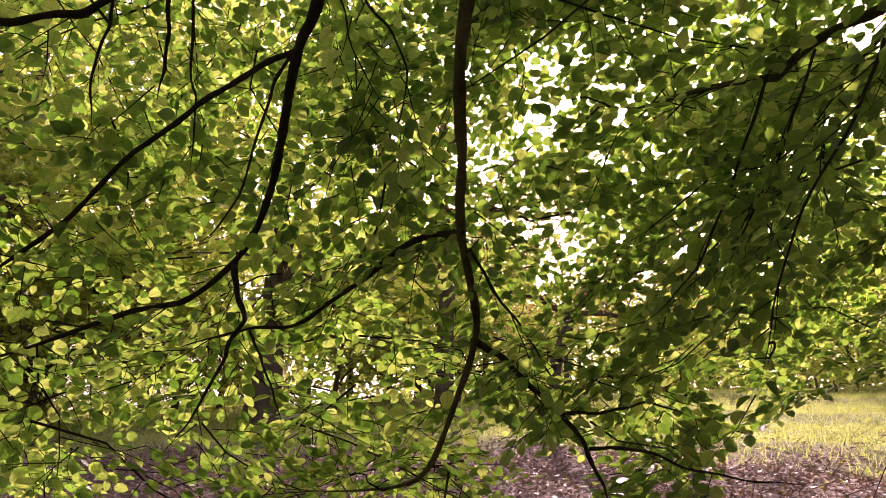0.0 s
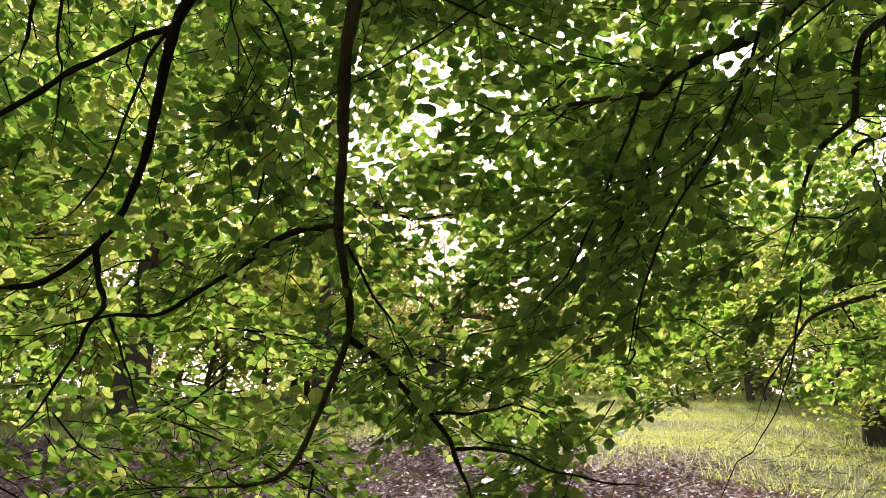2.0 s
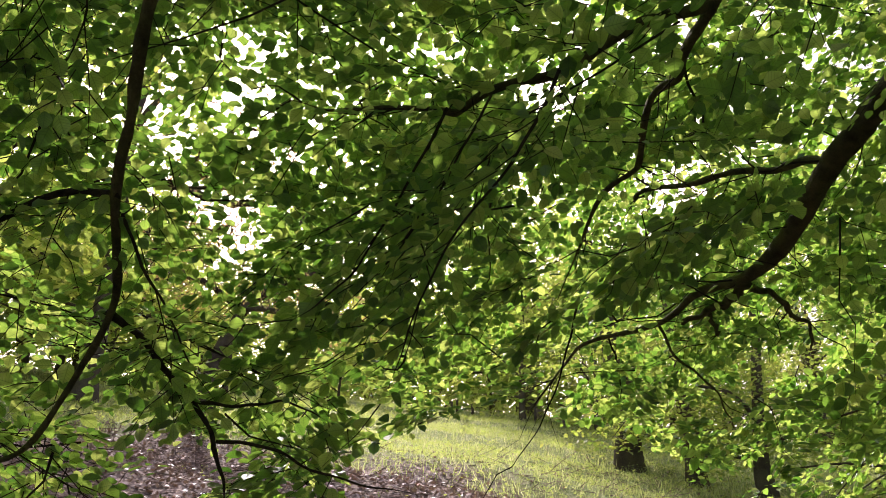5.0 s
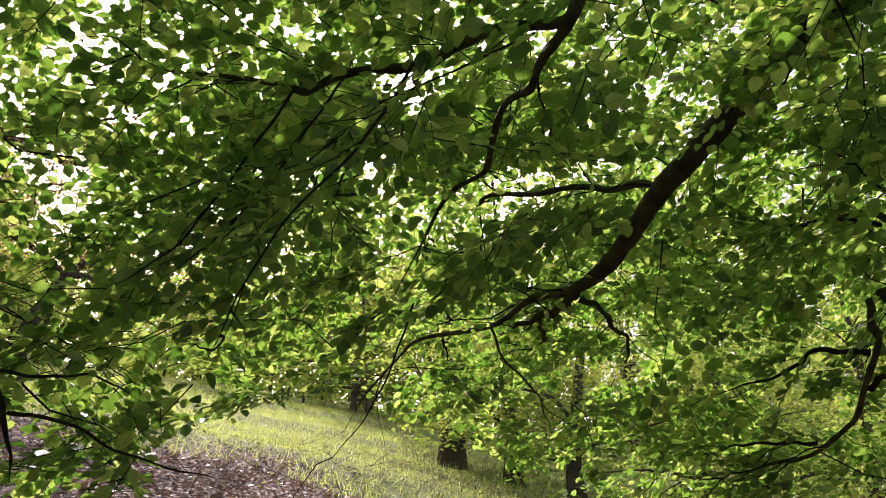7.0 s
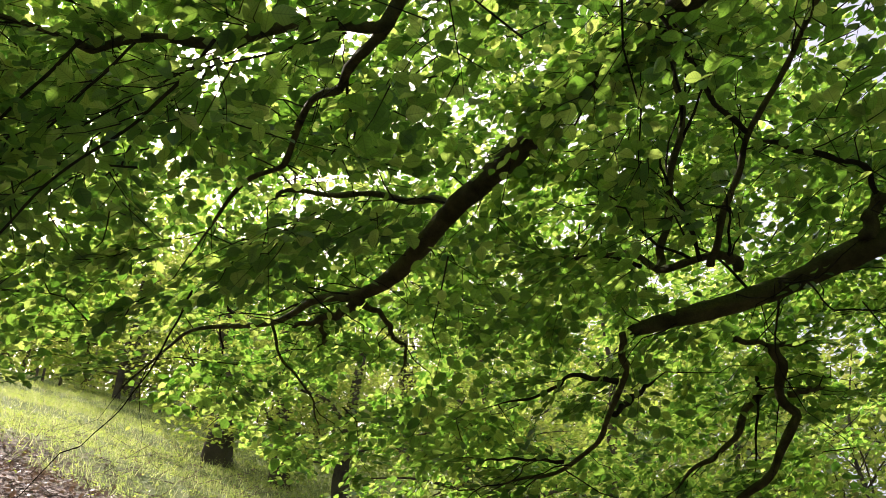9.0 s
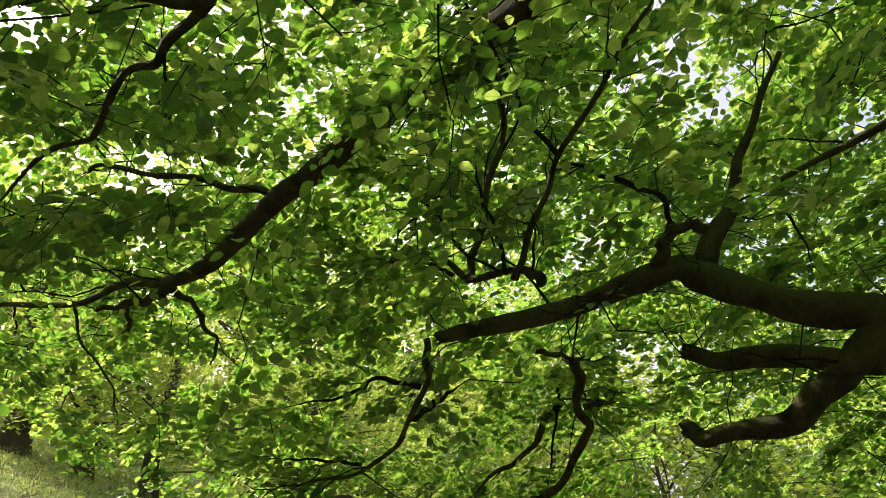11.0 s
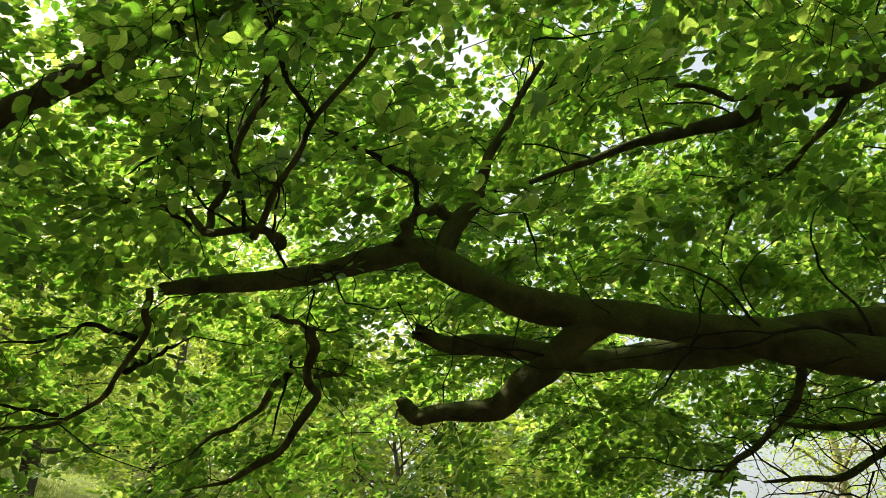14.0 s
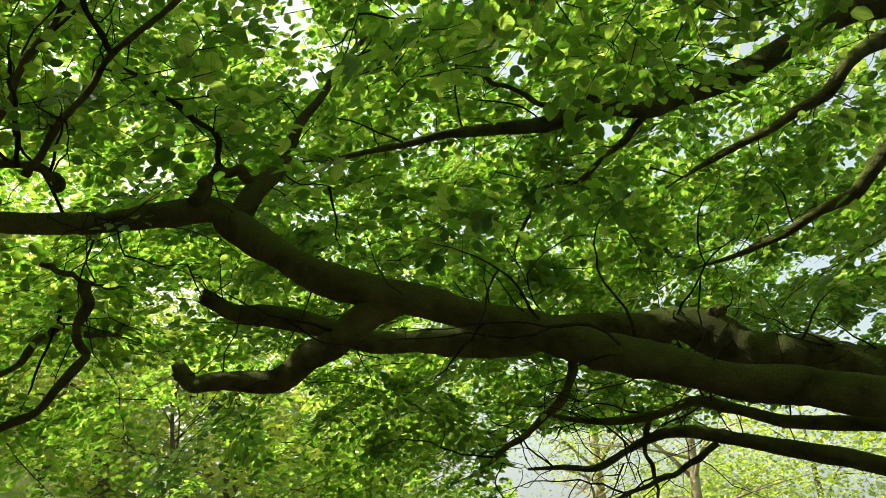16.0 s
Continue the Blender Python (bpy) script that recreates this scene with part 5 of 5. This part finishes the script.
bare_tree("bare_limbed_tree", 42, "leaning tree with a dark forked stem and thin bronze leaves",
          [(13.0, 0, 17), (13.6, 21.0, 17), (15.3, 24.2, 17), (16.5, 26.0, 17), (17.9, 28.4, 17), (20.0, 33.0, 17)],
          [([(15.4, 24.4, 17), (18.7, 25.8, 16.6), (22.6, 27.0, 16.3), (26.5, 29.0, 16)], 0.12), ([(14.2, 23.4, 17), (16.5, 23.6, 16.6), (19.0, 23.1, 16.2), (22.0, 23.6, 16)], 0.06),
           ([(14.6, 23.4, 17), (12.0, 25.0, 16.6), (9.5, 25.8, 16.2), (7.0, 27.4, 16)], 0.06), ([(19.5, 26.1, 16.5), (20.6, 28.6, 16.4), (22.0, 31.5, 16.2)], 0.05)], 0.16, 4200)
hill_a = stand(forest_tree("hillside_beech", 21, 7.6, 0.29, 3.0, 2.1, 2400, 0.105, MAT_FAR_LEAF, MAT_FAR_BARK, "sturdy beech with a dark trunk standing on the grass slope", skirt=45), 42.5, 16.3)
hill_b = stand(forest_tree("hillside_beech", 22, 7.0, 0.19, 3.0, 0.75, 2400, 0.105, MAT_FAR_LEAF, MAT_FAR_BARK, "slimmer leaning beech with a dark trunk on the grass slope", skirt=70, skirt_r=1.5), 46.7, 15.2)
for az, dist, turn, size in ((51, 13.5, 70, 0.75), (59.5, 15.5, 190, 0.9), (62, 14.0, 300, 0.8), (69, 17.0, 30, 0.9)):
    stand_copy(hill_b, az, dist, turn, size, "low young beech with bright sunlit leaves on the slope")
wood_a = stand(forest_tree("woodland_tree", 31, 15.0, 0.42, 6.0, 2.5, 14000, 0.26, MAT_FAR_LEAF, MAT_FAR_BARK, "broad woodland tree with a dark trunk and light green crown", limbs=14), -8.0, 20.0)
wood_b = stand(forest_tree("woodland_tree", 32, 10.5, 0.13, 4.4, 2.2, 6000, 0.09, MAT_BUD_LEAF, MAT_FAR_BARK, "tree with many bare limbs and sparse bronze young leaves", limbs=18), 8.0, 27.0)
sunny_bush = stand(forest_tree("understorey_tree", 35, 7.5, 0.10, 3.4, 0.4, 15000, 0.10, MAT_FAR_LEAF, MAT_PALE_BARK, "tall sunlit bush with fine pale green leaves", limbs=14), 119.5, 33.0, 20, 1.4)
for az, dist, turn, size in ((125.5, 29, 120, 1.3), (131, 32, 200, 1.4), (115.5, 36, 300, 1.1), (36.5, 29, 220, 0.95), (33.5, 33, 90, 0.6), (40.5, 30, 20, 0.65), (44, 27, 80, 0.55), (52, 29, 130, 0.5), (58, 27, 20, 0.5)):
    stand_copy(sunny_bush, az, dist, turn, size)
thicket = stand(forest_tree("understorey_tree", 34, 7.5, 0.12, 3.6, 0.5, 4600, 0.225, MAT_FAR_LEAF, MAT_FAR_BARK, "bushy young tree with leaves down to the ground", limbs=14), -2.0, 29.0)
# those at 35.3 and 40.5 degrees, hidden behind leaves, are added to shade the lawn
for az, dist, turn, size in ((3, 31, 10, 1.2), (9, 33, 70, 1.1), (15, 34, 160, 0.9), (21, 36, 200, 0.9), (27, 36, 250, 0.9), (33, 36, 310, 0.9), (-24, 25, 20, 0.6), (-9, 24, 200, 0.55), (12, 28, 40, 0.5), (22, 31, 130, 0.5), (35.3, 26, 20, 1.0), (40.5, 26.5, 75, 0.9), (49, 23, 300, 0.6), (-18, 23, 50, 0.9), (-11, 29, 70, 1.0), (-3, 25, 90, 0.8), (1, 28, 150, 0.9), (6, 27, 15, 0.8), (-30, 30, 10, 1.2), (-40, 20, 30, 1.0), (-33, 24, 90, 1.1), (-27, 21, 200, 0.9), (-22, 28, 140, 1.2), (-14, 26, 10, 1.0), (-5, 33, 60, 1.3), (4, 31, 100, 1.1), (9, 46, 220, 1.5),
                             (14, 52, 300, 1.5), (19, 48, 15, 1.5), (24, 52, 45, 1.6), (29, 47, 80, 1.3), (35, 45, 170, 1.4), (41, 40, 250, 1.2), (65, 27, 75, 0.95), (71, 24, 95, 0.85), (77, 29, 0, 1.15), (85, 26, 210, 1.05), (94, 30, 33, 1.3), (97.5, 27, 99, 1.1), (128, 44, 12, 1.4), (136, 28, 300, 1.3)):
    stand_copy(thicket, az, dist, turn, size)
wood_c = stand(forest_tree("woodland_tree", 33, 17.0, 0.3, 5.0, 6.5, 9000, 0.10, MAT_FAR_LEAF, MAT_PALE_BARK, "tall pale-barked woodland tree with a thin crown", limbs=9), 118.7, 26.0)
for kind, az, dist, turn, size in ((0, -23, 25, 40, 1.0), (0, -34, 17, 200, 0.85), (1, 14, 26, 250, 0.75), (0, -28, 22, 120, 1.0), (0, 24, 56, 80, 1.0), (1, -16, 34, 10, 1.1), (0, 36, 34, 150, 0.8),
                                   (0, 55, 36, 300, 0.9), (0, 63, 38, 30, 0.95), (0, 71, 42, 50, 1.0), (0, 80, 44, 120, 1.1), (0, 88, 42, 200, 1.1), (0, 96, 46, 100, 1.25), (0, 99, 42, 15, 1.0), (2, 113, 27, 140, 0.95), (0, 121, 48, 15, 1.0), (0, 126, 40, 60, 1.1), (2, 134, 30, 0, 1.0),
                                   (0, 165, 26, 90, 1.1), (0, 215, 24, 10, 1.1), (0, 270, 25, 70, 1.1), (0, 310, 26, 20, 1.0)):
    stand_copy((wood_a, wood_b, wood_c)[kind], az, dist, turn, size)


# ---- the far edge of the wood ----
def far_wood():
    g = np.random.default_rng(77)
    k = 110000
    a = np.radians(g.uniform(-46, 150, k))
    d = g.uniform(52, 74, k)
    x, y = d * np.sin(a), d * np.cos(a)
    top = 13 + 4 * np.sin(a * 17) + 3 * np.sin(a * 41 + 1)
    # lowered at the bearings where sky should show low in the camera's view
    top = top * np.interp(np.degrees(a), [-46, 38, 48, 103, 106, 113, 116, 150], [1, 1, 0.8, 0.8, 0.25, 0.25, 1, 1])
    h = top * g.random(k) ** 1.25
    lump = np.sin(a * 60 + h * 0.7) * np.sin(h * 0.9 + a * 23) + 0.35 * np.sin(a * 190 + h * 2.3)
    ok = lump + 0.9 * (h < 5) > g.uniform(-1.1, 0.5, k)
    p = np.stack([x, y, ground_z(x, y) + h], 1)[ok]
    k = len(p)
    w = unit(g.normal(0, 1, (k, 3)))
    n = unit(g.normal(0, 1, (k, 3)) + (0, 0, 0.5))
    ob = new("far_woodland", leaves_mesh("far_woodland", p, w, n, g.uniform(0.35, 0.8, k), MAT_FAR_WOOD, rich=0))
    tagged(ob, "hazy green edge of the wood beyond the slope", "woodland", kind="stuff")


far_wood()


# ---- posts on the brow ----
def fence_post(seed):
    g = np.random.default_rng(seed)
    line = smooth_line([(0, 0, -0.3), (0, 0, 0.25), (0.01, 0, 0.55)], 4)
    top = new("fence_post", tube("fence_post", line, np.linspace(0.05, 0.042, len(line)), MAT_POST, g, sides=8, rough=0.06))
    return tagged(top, "short weathered wooden fence post on the brow", "post", group="fence posts along the brow")


post = fence_post(5)
stand(post, 30.2, 29.0)
for az, dist in ((30.6, 29.3), (31.7, 28.5), (36.2, 26.5), (38.2, 25.5)):
    a = radians(az)
    copy_thing(post, pose(dist * math.sin(a), dist * math.cos(a), float(ground_z(dist * math.sin(a), dist * math.cos(a))), 0, 0, az * 9))


# ---- grass, herbs and litter on the slope ----
def scatter(count, az0, az1, d0, d1):
    a = np.radians(rng.uniform(az0, az1, count))
    d = np.sqrt(rng.uniform(d0 ** 2, d1 ** 2, count))
    return d * np.sin(a), d * np.cos(a)


def make_grass():
    x, y = scatter(120000, -32, 64, 9.5, 31)
    ok = ~is_litter(x, y, rng)
    x, y = x[ok], y[ok]
    k = len(x)
    p = np.stack([x, y, ground_z(x, y) - 0.01], 1)
    w = unit(np.stack([rng.normal(0, 0.35, k), rng.normal(0, 0.35, k), np.ones(k)], 1))
    n = unit(np.stack([rng.normal(0, 1, k), rng.normal(0, 1, k), np.zeros(k)], 1))
    tall = rng.uniform(0.05, 0.20, k)
    s = unit(np.cross(w, n)) * (0.003 + 0.004 * rng.random(k))[:, None]
    mid = p + w * (tall * 0.55)[:, None]
    tip = p + w * tall[:, None] + n * (tall * rng.uniform(0.1, 0.5, k))[:, None]
    v = np.stack([p - s, p + s, mid + s * 0.8, mid - s * 0.8, tip], 1).reshape(-1, 3)
    b = (np.arange(k) * 5)[:, None]
    f = np.concatenate([b + [[0, 1, 2]], b + [[0, 2, 3]], b + [[3, 2, 4]]])
    ob = new("grass", mesh_from("grass", v, f, MAT_GRASS))
    tagged(ob, "thin sunlit yellow-green grass on the slope", "grass", kind="stuff")


def make_herbs():
    x, y = scatter(30000, -30, 66, 9.0, 28)
    ok = ~is_litter(x, y, rng) | (rng.random(len(x)) < 0.06)
    x, y = x[ok], y[ok]
    k = len(x)
    p = np.repeat(np.stack([x, y, ground_z(x, y) + rng.uniform(0.02, 0.12, k)], 1), 4, 0) + rng.normal(0, 0.02, (4 * k, 3))
    w = unit(np.stack([rng.normal(0, 1, 4 * k), rng.normal(0, 1, 4 * k), rng.uniform(-0.2, 0.5, 4 * k)], 1))
    n = unit(np.array([0, 0, 1.0]) + rng.normal(0, 0.3, (4 * k, 3)))
    ob = new("herbs", leaves_mesh("herbs", p, w, n, rng.uniform(0.02, 0.05, 4 * k), MAT_HERB, rich=0))
    tagged(ob, "low leafy herbs among the grass", "plants", kind="stuff")


def make_litter():
    x, y = scatter(48000, -36, 52, 5.5, 17)
    ok = is_litter(x, y, rng) | (rng.random(len(x)) < 0.05)
    x, y = x[ok], y[ok]
    k = len(x)
    p = np.stack([x, y, ground_z(x, y) + rng.uniform(0.005, 0.04, k)], 1)
    w = unit(np.stack([rng.normal(0, 1, k), rng.normal(0, 1, k), rng.normal(0.1, 0.4, k)], 1))
    n = unit(np.array([0, -0.3, 1.0]) + rng.normal(0, 0.5, (k, 3)))
    ob = new("leaf_litter", leaves_mesh("leaf_litter", p, w, n, rng.uniform(0.04, 0.08, k), MAT_DRY, rich=0))
    tagged(ob, "brown dead beech leaves strewn on the ground", "leaf litter", kind="stuff")
    x, y = scatter(1600, -36, 45, 6, 14.5)
    k = len(x)
    p = np.stack([x, y, ground_z(x, y) + 0.03], 1)
    d = unit(np.stack([rng.normal(0, 1, k), rng.normal(0, 1, k), rng.normal(0.15, 0.2, k)], 1)) * rng.uniform(0.15, 0.6, k)[:, None]
    u = np.linspace(0, 1, 4)[None, :, None]
    ob = new("fallen_twigs", twig_mesh("fallen_twigs", p[:, None] + d[:, None] * u, 0.007, MAT_STICK))
    tagged(ob, "pale dead twigs lying in the leaf litter", "twigs", kind="stuff")


make_grass()
make_herbs()
make_litter()
